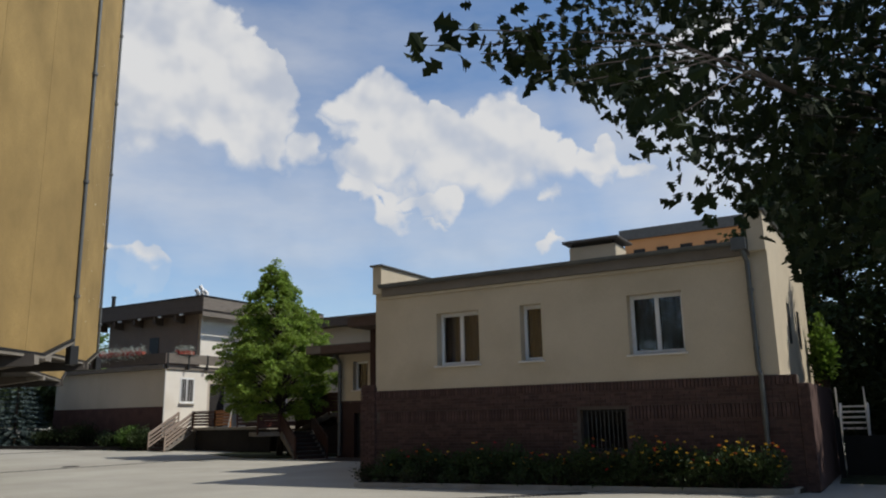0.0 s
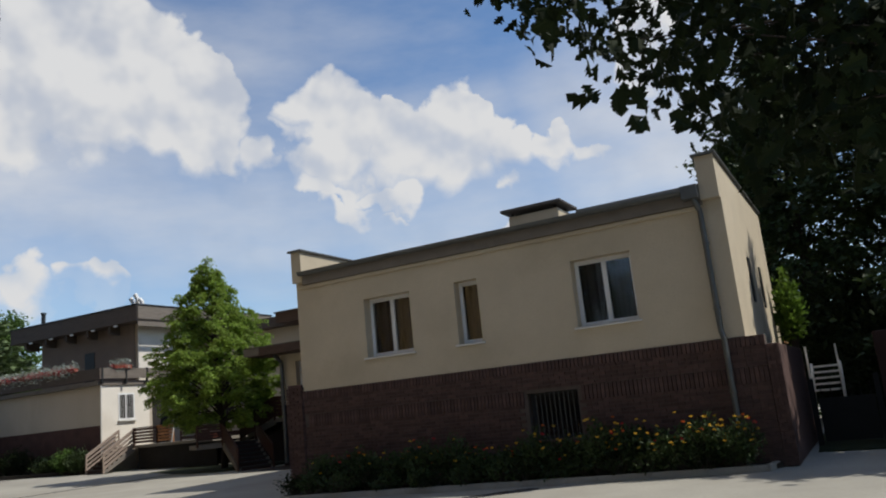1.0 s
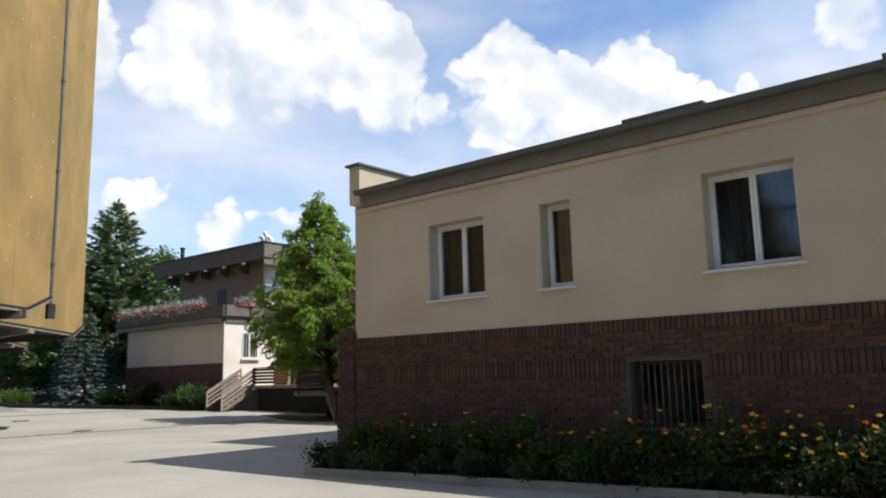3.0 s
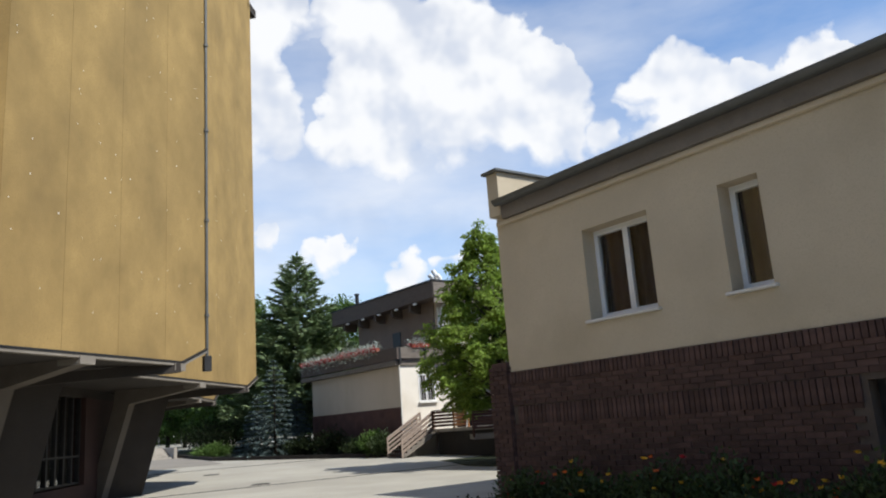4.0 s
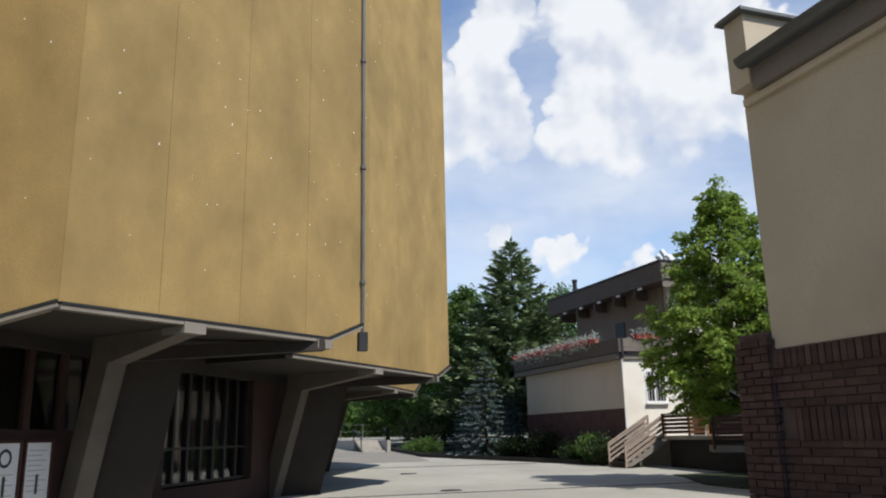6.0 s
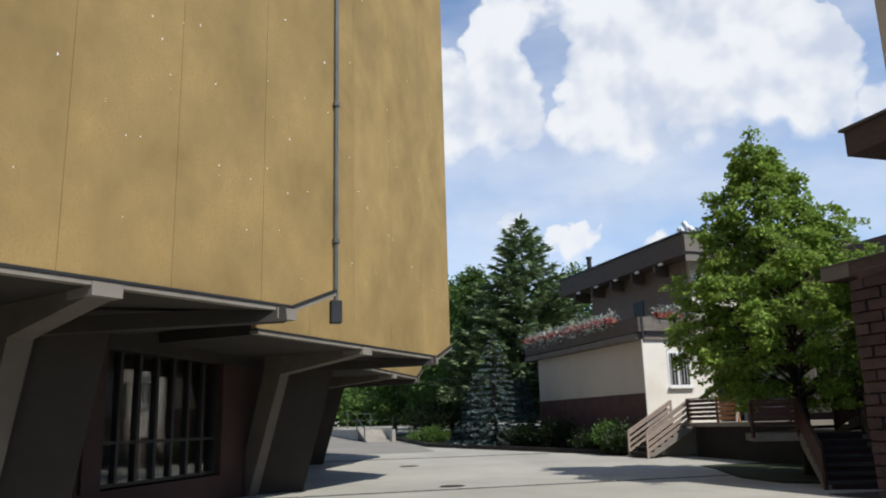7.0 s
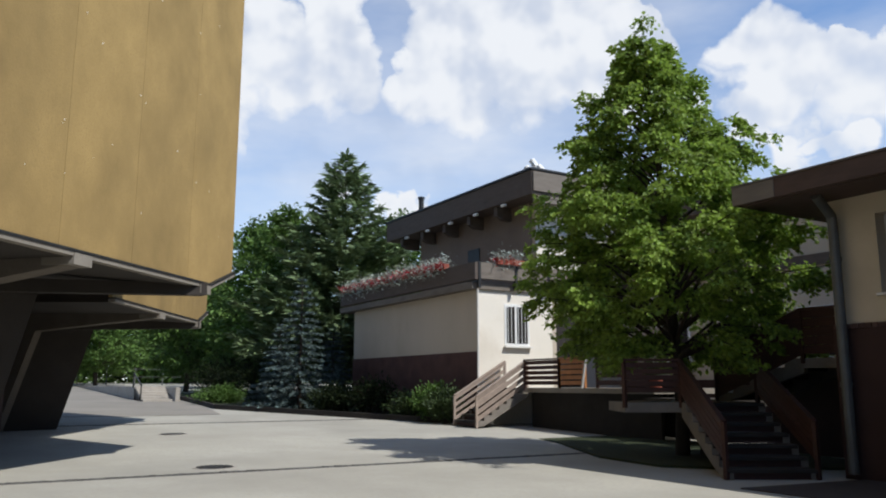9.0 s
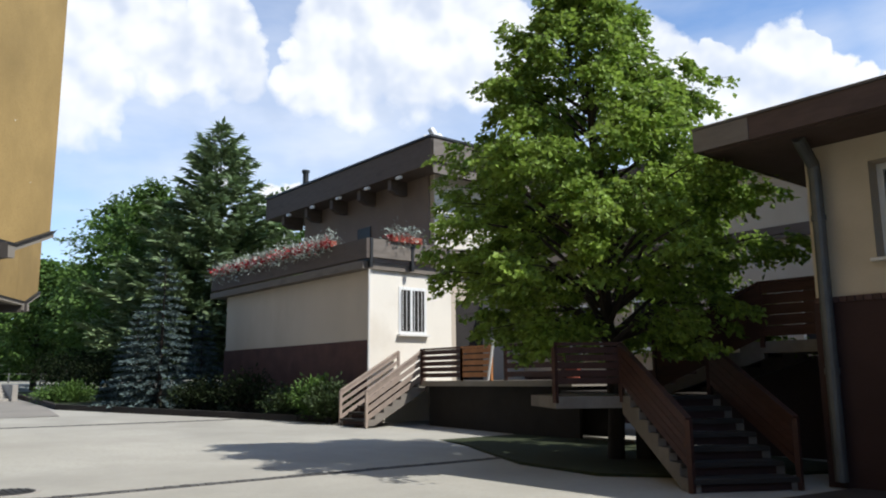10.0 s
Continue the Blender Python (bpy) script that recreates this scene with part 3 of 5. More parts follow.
for (p, q, d, out, n), s, s2, knee, wide, drop in ((FACES[2], 2.34, 5.5, 2.0, 1.2, 0.0), (FACES[3], 4.3, 8.2, 2.4, 1.5, 0.0), (FACES[4], 3.4, 6.9, 3.4, 1.7, 0.0), (FACES[0], 1.5, 4.9, 1.75, 1.4, 0.55)):
    leg((p[0] + d.x * s, p[1] + d.y * s), d, out, knee, drop)
    k = Vector(p) + d * (s + 0.1) - out * (knee + 0.15)
    e = Vector(p) + d * s2 + out * 0.04
    fin(k, e, out, wide, drop, -1.3 if knee == 3.4 else 0.1)
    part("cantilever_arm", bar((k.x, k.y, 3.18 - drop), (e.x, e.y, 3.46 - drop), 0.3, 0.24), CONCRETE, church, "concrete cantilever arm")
    for h, reach, w in ((s2, 0.09, 0.42), (s, 0.08, 0.44)):
        e = Vector(p) + d * h
        part("arm_head", bar((e.x - out.x * 0.5, e.y - out.y * 0.5, 3.47 - drop), (e.x + out.x * reach, e.y + out.y * reach, 3.47 - drop), w, 0.18), CONCRETE_PALE, church, "pale concrete beam head")
for f, z in ((FACES[0], 2.95), (FACES[2], 3.46)):
    pipe_in_fold(f[1], f[3], z)
d, out = FACES[3][2], FACES[3][3]
part("roof_spout", slab([(-0.3, 20.0), (0.75, 20.05), (0.75, 20.4), (-0.3, 20.4)], BN, d, -out, 0.4), CONCRETE, church, "concrete roof spout")
# pale specks on the plaster
rng = random.Random(5)
b = bmesh.new()
for (p, q, d, out, n), count in ((FACES[2], 90), (FACES[3], 60), (FACES[1], 16)):
    for _ in range(count):
        s, z, r = rng.uniform(0.1, n - 0.1), rng.uniform(4.1, 15), rng.uniform(0.006, 0.015)
        c = Vector((p[0] + d.x * s + out.x * 0.012, p[1] + d.y * s + out.y * 0.012, z))
        u, w = Vector((d.x, d.y, 0)) * r, Vector((0, 0, r * rng.uniform(0.8, 2.2)))
        vs = [b.verts.new(c + a) for a in (u, w, -u, -w)]
        back = b.verts.new(c - Vector((out.x, out.y, 0)) * 0.02)
        b.faces.new(vs)
        for k in range(4):
            b.faces.new([vs[k], back, vs[(k + 1) % 4]])
tagged(part("plaster_flake", b, SPECK, church, "pale flakes where the plaster has chipped"), kind="stuff")

# recessed ground floor
WU, WO, WP = Vector((-0.871, 0.492)), Vector((0.492, 0.871)), Vector((-28.72, 14.6))


def wpt(s, off=0.0):
    return WP + WU * s + WO * off


def wall_run(s0, s1, z0, z1, t=0.3, off=0.0, bm=None):
    return slab([(s0, z0), (s1, z0), (s1, z1), (s0, z1)], tuple(wpt(0, off)), WU, -WO, t, bm)


part("ground_floor_wall", wall_run(-24, 5.3, 0, 0.62), RUSTWALL, church)
part("ground_floor_wall", wall_run(-24, 5.3, 3.25, 4.1), CONCRETE, church)
part("ground_floor_back", wall_run(-24, 5.3, 0, 4.1, 0.2, -2.2), ROOM, church)
for s in (-19.5, -14.2, -10.2, -5.0, 0.15, 5.0):
    part("pilaster", wall_run(s - 0.28, s + 0.28, 0.62, 3.25, 0.42, 0.06), RUSTWALL, church, "red-brown pilaster")


def church_window(s0, s1, z0=0.66, z1=3.22):
    w = part("ground_floor_window", wall_run(s0, s1, z0, z0 + 0.06, 0.12, -0.1), METAL_DARK, church, "dark steel window with upright bars")
    part("pane", wall_run(s0, s1, z0, z1, 0.012, -0.16), GLASS, w).visible_shadow = False
    n = int((s1 - s0) / 0.62)
    for i in range(n + 1):
        s = s0 + (s1 - s0) * i / n
        part("mullion", wall_run(s - 0.05, s + 0.05, z0, z1, 0.12, -0.09), METAL_DARK, w)
    part("transom", wall_run(s0, s1, 1.45, 1.51, 0.07, -0.1), METAL_DARK, w)
    b = bmesh.new()
    k = int((s1 - s0) / 0.09)
    o = wpt(0, -0.75)
    for i in range(k):
        a, c = s0 + 0.09 * i, s0 + 0.09 * (i + 1)
        e0, e1 = 0.05 * math.sin(i * 1.9), 0.05 * math.sin((i + 1) * 1.9)
        v = [b.verts.new((*(wpt(a, -0.75 + e0)), z0)), b.verts.new((*(wpt(c, -0.75 + e1)), z0)), b.verts.new((*(wpt(c, -0.75 + e1)), z1 - 0.5)), b.verts.new((*(wpt(a, -0.75 + e0)), z1 - 0.5))]
        b.faces.new(v)
    part("curtain", b, NETCURT, w, "pale net curtain")


for s0, s1 in ((-19.2, -14.5), (-13.9, -10.5), (-4.7, -0.15)):
    church_window(s0, s1)
e0 = wpt(5.3)
part("ground_floor_end", prism([tuple(e0), (-40.6, 16.4), (-40.6, 16.1), (e0.x - 0.2, e0.y - 0.4)], 0, 4.1), RUSTWALL, church)
part("ground_floor_end", box(-40.9, -40.6, 4, 16.4, 0, 4.1), RUSTWALL, church)
part("ground_floor_wall", wall_run(0.43, 4.72, 0.62, 3.25), RUSTWALL, church)
# glazed bay over a rendered parapet that carries the notice boards
part("ground_floor_wall", wall_run(-9.9, -7.2, 0.62, 1.8, 0.2, -0.05), RUSTWALL, church)
bay = part("bay_window_frame", wall_run(-9.9, -7.2, 1.8, 1.9, 0.12, -0.08), RUSTWALL, church, "red-brown window frame")
for s in (-9.82, -8.95, -8.05, -7.28):
    part("mullion", wall_run(s - 0.08, s + 0.08, 1.9, 3.25, 0.12, -0.08), RUSTWALL, bay)
part("pane", wall_run(-9.9, -7.2, 1.9, 3.25, 0.012, -0.16), GLASS, bay).visible_shadow = False
part("ground_floor_wall", wall_run(-7.2, -5.2, 0.62, 3.25), RUSTWALL, church)


def notice(s0, s1, z0, z1, round_mark):
    c = wpt((s0 + s1) / 2, 0.0)
    t = thing("notice_board", "white notice board with small dark print in a dark frame", "notice board", (c.x, c.y, z0), "notice boards")
    part("board", wall_run(s0, s1, z0, z1, 0.03, 0.0), PAPER, t)
    b = wall_run(s0 - 0.05, s0, z0 - 0.05, z1 + 0.05, 0.07, 0.03)
    wall_run(s1, s1 + 0.05, z0 - 0.05, z1 + 0.05, 0.07, 0.03, b)
    wall_run(s0, s1, z1, z1 + 0.05, 0.07, 0.03, b)
    wall_run(s0, s1, z0 - 0.05, z0, 0.07, 0.03, b)
    part("board_frame", b, WOODRED, t, "dark red-brown timber frame")
    for i in range(9):
        z = z1 - 0.12 - (z1 - z0 - 0.2) * (i + (4.5 if round_mark else 0)) / 9
        if z > z0 + 0.05:
            part("print_bar", wall_run(s0 + 0.08, s1 - 0.09 - 0.12 * (i % 2), z - 0.012, z, 0.004, 0.004), INK_PALE, t)
    part("print_bar", wall_run(s0 + 0.3, s0 + 0.36, z0 + 0.1, z0 + 0.42, 0.004, 0.005), INK, t)
    if round_mark:
        m = wpt((s0 + s1) / 2, 0.006)
        ring = bmesh.new()
        for k in range(20):
            a0, a1 = 2 * math.pi * k / 20, 2 * math.pi * (k + 1) / 20
            zc = z1 - 0.24
            pt = lambda r, a: Vector((m.x + WU.x * r * math.cos(a), m.y + WU.y * r * math.cos(a), zc + r * math.sin(a)))
            ring.faces.new([ring.verts.new(pt(0.15, a0)), ring.verts.new(pt(0.15, a1)), ring.verts.new(pt(0.1, a1)), ring.verts.new(pt(0.1, a0))])
        part("round_mark", ring, INK, t, "dark ring mark")


notice(-9.0, -8.37, 0.74, 1.68, False)
notice(-9.78, -9.15, 0.74, 1.68, True)


# ---- white house by the flower bed ----
house = thing("cream_house", "low cream rendered house with dark brick plinth and flat roof", "house", (-7, 18.14, 0))
HX0, HX1, HY, HB = -12.3, -1.62, 18.14, 25.2
OPEN = ((-10.26, -8.95, 3.05, 4.49), (-7.74, -7.14, 3.05, 4.5), (-4.89, -3.58, 3.05, 4.49))


def wall_with_holes(x0, x1, y0, y1, z0, z1, holes):
    """An upright wall along x with openings right through it."""
    b = bmesh.new()
    cx = sorted({x0, x1, *[v for h in holes for v in h[:2]]})
    cz = sorted({z0, z1, *[v for h in holes for v in h[2:]]})
    for a, c in zip(cx, cx[1:]):
        for e, f in zip(cz, cz[1:]):
            mx, mz = (a + c) / 2, (e + f) / 2
            if not any(h[0] < mx < h[1] and h[2] < mz < h[3] for h in holes):
                box(a, c, y0, y1, e, f, b)
    bmesh.ops.remove_doubles(b, verts=b.verts[:], dist=1e-4)
    seen = {}
    for f in b.faces:
        seen.setdefault(tuple(round(v, 3) for v in f.calc_center_median()), []).append(f)
    bmesh.ops.delete(b, geom=[f for fs in seen.values() if len(fs) > 1 for f in fs], context="FACES")
    return b


part("front_wall", wall_with_holes(HX0, HX1, HY, HY + 0.38, 2.44, 5.2, OPEN), CREAM, house)
part("plinth_core", wall_with_holes(-12.7, -1.3, HY - 0.005, HY + 0.37, 0, 2.435, ((-6.23, -5.09, 0.8, 1.79),)), MORTAR, house)
part("side_wall", box(HX0, HX0 + 0.3, HY - 0.16, HB, 5.2, 6.0), CREAM, house)
part("side_wall", box(HX0, HX0 + 0.38, HY + 0.38, HB, 0, 5.2), CREAM, house)
part("side_wall", box(HX1 - 0.38, HX1, HY + 0.38, HB, 0, 5.2), CREAM, house)
part("side_wall", box(HX1 - 0.36, HX1, HY - 0.16, HB, 5.2, 6.08), CREAM, house)
part("back_wall", box(HX0 + 0.38, HX1 - 0.38, HB - 0.3, HB, 0, 5.6), CREAM, house)
for x0, x1, z in ((HX0 - 0.06, HX0 + 0.37, 6.0), (HX1 - 0.42, HX1 + 0.06, 6.08)):
    part("parapet_cap", box(x0, x1, HY - 0.24, HB + 0.05, z, z + 0.05, bevel=0.008), ZINC, house, "grey sheet metal parapet cap")
b = bmesh.new()
vs = [b.verts.new(c) for c in ((HX0 + 0.3, HY - 0.2, 5.46), (HX1 - 0.36, HY - 0.2, 5.46), (HX1 - 0.36, HB, 5.75), (HX0 + 0.3, HB, 5.75), (HX0 + 0.3, HY - 0.2, 5.36), (HX1 - 0.36, HY - 0.2, 5.36), (HX1 - 0.36, HB, 5.65), (HX0 + 0.3, HB, 5.65))]
for f in ((0, 1, 2, 3), (7, 6, 5, 4), (0, 4, 5, 1), (1, 5, 6, 2), (2, 6, 7, 3), (3, 7, 4, 0)):
    b.faces.new([vs[i] for i in f])
part("roof", b, BITUMEN, house, "flat bitumen roof")
part("eaves_fascia", box(HX0 + 0.3, HX1 - 0.36, HY - 0.13, HY - 0.002, 5.12, 5.36), FASCIA_PALE, house, "brown-grey sheet eaves fascia")
part("eaves_moulding", box(HX0 + 0.05, HX1 - 0.36, HY - 0.07, HY - 0.004, 5.03, 5.115, bevel=0.012), CREAM, house)
b = bmesh.new()
for k in range(9):
    a0, a1 = math.pi + math.pi * k / 9, math.pi + math.pi * (k + 1) / 9
    y0, z0, y1, z1 = HY - 0.26 + 0.09 * math.cos(a0), 5.43 + 0.1 * math.sin(a0), HY - 0.26 + 0.09 * math.cos(a1), 5.43 + 0.1 * math.sin(a1)
    b.faces.new([b.verts.new(c) for c in ((HX0 + 0.3, y0, z0), (HX1 - 0.36, y0, z0), (HX1 - 0.36, y1, z1), (HX0 + 0.3, y1, z1))])
part("gutter", b, ZINC, house, "half-round grey gutter")
pipe = part("downpipe", tube([(-2.1, HY - 0.24, 5.36), (-2.1, HY - 0.24, 5.2), (-2.04, HY - 0.1, 4.98), (-2.03, HY - 0.09, 2.6), (-1.99, HY - 0.13, 2.45), (-1.99, HY - 0.13, 0.12)], 0.055, sides=10), ZINC, house, "grey zinc downpipe")
part("hopper", box(-2.32, -1.99, HY - 0.36, HY - 0.14, 5.22, 5.5, bevel=0.01), ZINC, pipe, "box-shaped gutter outlet")
for z in (4.3, 3.0, 1.4):
    px, py = (-2.03, HY - 0.09) if z > 2.6 else (-1.99, HY - 0.13)
    part("pipe_collar", tube([(px, py, z), (px, py, z + 0.06)], 0.068, sides=10), ZINC, pipe)


def house_window(x0, x1, z0, z1, y, parent, sashes=2, curtain=True, sill=True, depth=0.27):
    """A white plastic window set back in its reveal, with sashes, panes, a sill and curtains in a dark room."""
    yy = y + depth
    w = part("window", wall_with_holes(x0, x1, yy, yy + 0.07, z0, z1, ((x0 + 0.04, x1 - 0.04, z0 + 0.045, z1 - 0.04),)), PVC, parent, "white plastic casement window")
    n = (x1 - x0 - 0.08) / sashes
    for i in range(sashes):
        a, c = x0 + 0.04 + n * i + 0.003, x0 + 0.04 + n * (i + 1) - 0.003
        part("sash", wall_with_holes(a, c, yy - 0.015, yy + 0.055, z0 + 0.049, z1 - 0.044, ((a + 0.045, c - 0.045, z0 + 0.1, z1 - 0.09),)), PVC, w)
        part("pane", box(a + 0.04, c - 0.04, yy + 0.02, yy + 0.026, z0 + 0.095, z1 - 0.085), GLASS, w).visible_shadow = False
    part("room_lining", wall_with_holes(x0 - 0.2, x1 + 0.2, y + 1.35, y + 1.4, z0 - 0.4, z1 + 0.3, ()), ROOM, w)
    if curtain:
        b = bmesh.new()
        for lo, hi in (((x0, x0 + (x1 - x0) * 0.42), (x1 - (x1 - x0) * 0.52, x1)) if sashes > 1 else ((x0, x1),)):
            k = int((hi - lo) / 0.05)
            pts = [(lo + (hi - lo) * i / k, yy + 0.22 + 0.03 * math.sin(i * 1.7)) for i in range(k + 1)]
            for p, q in zip(pts, pts[1:]):
                b.faces.new([b.verts.new((p[0], p[1], z0)), b.verts.new((q[0], q[1], z0)), b.verts.new((q[0], q[1], z1)), b.verts.new((p[0], p[1], z1))])
        part("curtain", b, CURTAIN, w, "brown curtain")
    if sill:
        part("sill", box(x0 - 0.06, x1 + 0.06, y - 0.08, yy, z0 - 0.045, z0 - 0.003, bevel=0.006), SILL, w, "white window sill")
    return w


for i, (x0, x1, z0, z1) in enumerate(OPEN):
    house_window(x0, x1, z0, z1, HY, house, 1 if i == 1 else 2)
cel = part("cellar_window", wall_with_holes(-6.23, -5.09, HY + 0.2, HY + 0.25, 0.8, 1.79, ((-6.15, -5.17, 0.87, 1.73),)), METAL_DARK, house, "barred cellar window")
part("pane", box(-6.15, -5.17, HY + 0.22, HY + 0.226, 0.87, 1.73), GLASS, cel).visible_shadow = False
part("room_lining", box(-6.4, -4.9, HY + 0.9, HY + 0.95, 0.5, 2.2), ROOM, cel)
for i in range(9):
    x = -6.08 + i * 0.105
    part("bar", tube([(x, HY + 0.1, 0.82), (x, HY + 0.1, 1.77)], 0.009, sides=6), ZINC, cel)
part("plinth_end", box(-1.3, -1.07, HY - 0.02, 23.6, 0, 2.25, bevel=0.02), BRICK, house, "brick garden wall end")
part("brick_pier", box(-12.74, -12.3, HY - 0.06, HY + 0.5, 0, 2.62, bevel=0.015), BRICK, house, "brick pier at the corner")
part("roof_vent", box(-7.6, -6.15, 21.6, 22.6, 5.6, 6.62, bevel=0.02), CREAM, house, "rendered roof vent")
part("vent_cap", box(-7.75, -6.0, 21.4, 22.8, 6.72, 6.8, bevel=0.015), ROOFMETAL, house, "sheet metal vent cap")
for x in (-7.5, -6.25):
    for y in (21.7, 22.5):
        part("cap_post", box(x - 0.03, x + 0.03, y - 0.03, y + 0.03, 6.62, 6.72), METAL_DARK, house)
for k, y in enumerate((20.6, 22.6)):
    part("side_window", box(HX1 - 0.02, HX1 + 0.03, y, y + 0.3, 3.3, 4.3, bevel=0.01), METAL_DARK, house, "narrow dark side window")

# flower bed
bed = [(-11.55, 16.35), (-1.6, 17.55), (-1.35, 18.05), (-12.2, 18.05)]
tagged(part("bed_soil", prism(bed, -0.02, 0.09), SOIL), "dark soil of the flower bed along the brick plinth", "soil", kind="structure")
for p, q in (((-11.62, 16.3), (-1.55, 17.5)), ((-11.62, 16.3), (-12.3, 18.0)), ((-1.55, 17.5), (-1.2, 19.6))):
    n = max(1, int((Vector(p) - Vector(q)).length / 1.0))
    kerb = thing("kerb", "low grey concrete kerb edging the flower bed", "kerb", (p[0], p[1], 0), "bed kerbs", "structure")
    for i in range(n):
        a, c = Vector(p).lerp(Vector(q), i / n), Vector(p).lerp(Vector(q), (i + 1) / n - 0.0008)
        part("kerb_stone", bar((a.x, a.y, 0.05), (c.x, c.y, 0.05), 0.09, 0.13), KERB, kerb)


# ---- far house with roof terrace ----
far = thing("terrace_house", "two-storey beige house with brick plinth and planted roof terrace", "house", (-42, 32, 0))
FX0, FX1, FY = -47.8, -37.3, 31.9
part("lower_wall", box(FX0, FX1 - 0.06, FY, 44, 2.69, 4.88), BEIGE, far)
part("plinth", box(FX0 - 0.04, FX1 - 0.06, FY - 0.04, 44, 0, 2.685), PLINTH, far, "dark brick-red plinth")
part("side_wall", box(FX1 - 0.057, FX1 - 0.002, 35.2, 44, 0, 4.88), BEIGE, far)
# sunlight on this face is in the paler skin
part("side_wall", box(FX1 - 0.057, FX1, FY - 0.045, 35.197, 0, 4.88), RENDER_SUN, far, "pale rendered side wall with stained foot")
b = box(-48.7, FX1 + 0.1, FY - 0.35, 40, 4.885, 5.12)
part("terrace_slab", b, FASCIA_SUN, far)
part("terrace_parapet", box(-48.7, FX1 + 0.28, FY - 0.33, FY - 0.13, 5.2, 5.82), FASCIA, far, "brown boarded terrace parapet")
# sun-facing parapet takes the sunlit copy of FASCIA
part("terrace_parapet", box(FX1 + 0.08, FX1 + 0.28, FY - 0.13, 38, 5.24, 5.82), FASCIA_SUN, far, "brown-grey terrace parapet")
for y in (FY - 0.2, 33.3, 34.8, 36.3):
    part("parapet_post", box(FX1 + 0.18, FX1 + 0.31, y, y + 0.1, 4.9, 5.84), METAL_DARK, far)
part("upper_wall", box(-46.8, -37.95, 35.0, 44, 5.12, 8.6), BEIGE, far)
part("upper_side", box(-37.947, -37.9, 35.0, 44, 5.12, 8.58), RENDER_SUN, far, "pale rendered upper side wall")
# darker skin paints the roof's shade over the terrace front
part("upper_front", box(-46.85, -38.15, 34.92, 34.996, 5.12, 8.58), RENDER_SHADE, far, "taupe rendered terrace wall")
part("roof_fascia", box(-48.85, -36.9, 34.05, 46, 8.58, 9.52, bevel=0.02), FASCIA, far, "brown boarded roof fascia")
part("roof_edge", box(-48.9, -36.85, 34.0, 46.05, 9.524, 9.6), METAL_DARK, far, "dark metal roof edge")
# sun-facing roof boards, brightened through the same sunlit colour
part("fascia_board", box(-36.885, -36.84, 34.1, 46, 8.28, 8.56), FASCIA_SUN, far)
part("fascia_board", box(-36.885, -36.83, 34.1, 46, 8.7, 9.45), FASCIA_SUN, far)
for x in (-47.6, -45.6, -43.6, -41.6, -39.6):
    part("roof_bracket", slab([(0, 8.57), (0, 8.2), (0.3, 8.05), (0.95, 8.05), (0.95, 8.57)], (x, 34.2), (0, 1), (1, 0), 0.22), FASCIA, far, "dark timber roof bracket")
    part("roof_light", box(x + 0.7, x + 0.98, 34.03, 34.14, 8.44, 8.54, bevel=0.01), WHITEPAINT, far, "small white lamp under the roof")
part("terrace_door", box(-42.6, -41.7, 34.88, 34.93, 5.2, 7.3), METAL_DARK, far, "dark terrace door")
part("flue", tube([(-46.1, 34.5, 9.5), (-46.1, 34.5, 10.3)], 0.13, sides=12), METAL_DARK, far, "dark metal flue")
part("flue_cap", tube([(-46.1, 34.5, 10.3), (-46.1, 34.5, 10.4)], 0.17, sides=12), METAL_DARK, far)
for x, h in ((-39.0, 0.75), (-38.6, 0.95), (-38.2, 0.6), (-40.4, 0.3)):
    part("roof_cowl", tube([(x, 35.6, 9.55), (x, 35.6, 9.6 + h * 0.7), (x - 0.12, 35.5, 9.6 + h)], 0.13, sides=8), WHITEPAINT, far, "pale metal roof cowl")
b = box(FX1, FX1 + 0.02, 33.0, 34.12, 2.9, 4.42)
w = part("side_window_frame", b, PVC, far, "white window frame")
part("glass_dark", box(FX1 + 0.021, FX1 + 0.03, 33.1, 34.02, 3.0, 4.32), ROOM, w, "dark window pane")
part("mullion", box(FX1 + 0.02, FX1 + 0.045, 33.46, 33.54, 3.0, 4.32), PVC, w)
part("sill", box(FX1, FX1 + 0.16, 32.95, 34.17, 2.84, 2.9), SILL, w)
for i in range(7):
    y = 33.1 + i * 0.153
    part("window_bar", tube([(FX1 + 0.1, y, 2.95), (FX1 + 0.1, y, 4.38)], 0.011, sides=6), PVC, w)
part("corner_downpipe", tube([(FX1 + 0.06, FY - 0.08, 4.9), (FX1 + 0.06, FY - 0.08, 0.3)], 0.035, sides=8), SILL, far, "pale zinc downpipe")
# flat dark plate in place of the niche's shaded depth
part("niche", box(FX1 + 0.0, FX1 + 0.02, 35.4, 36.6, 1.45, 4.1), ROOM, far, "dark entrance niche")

# back wing between the two houses
wing = thing("back_wing", "beige linking wing with windows and a dark timber band", "house", (-30, 39, 0))
part("wall", box(-37.28, -20, 38.6, 39, 1.705, 7.4), BEIGE, wing)
part("plinth", box(-37.24, -20, 38.57, 39, 0, 1.7), RUSTWALL, wing, "dark red-brown plinth")
part("roof_fascia", box(-36.7, -19.5, 37.9, 46, 7.4, 8.0), FASCIA, wing, "brown roof fascia")
part("timber_band", box(-37.2, -20, 38.52, 38.58, 5.15, 5.5), FASCIA, wing, "dark timber band")
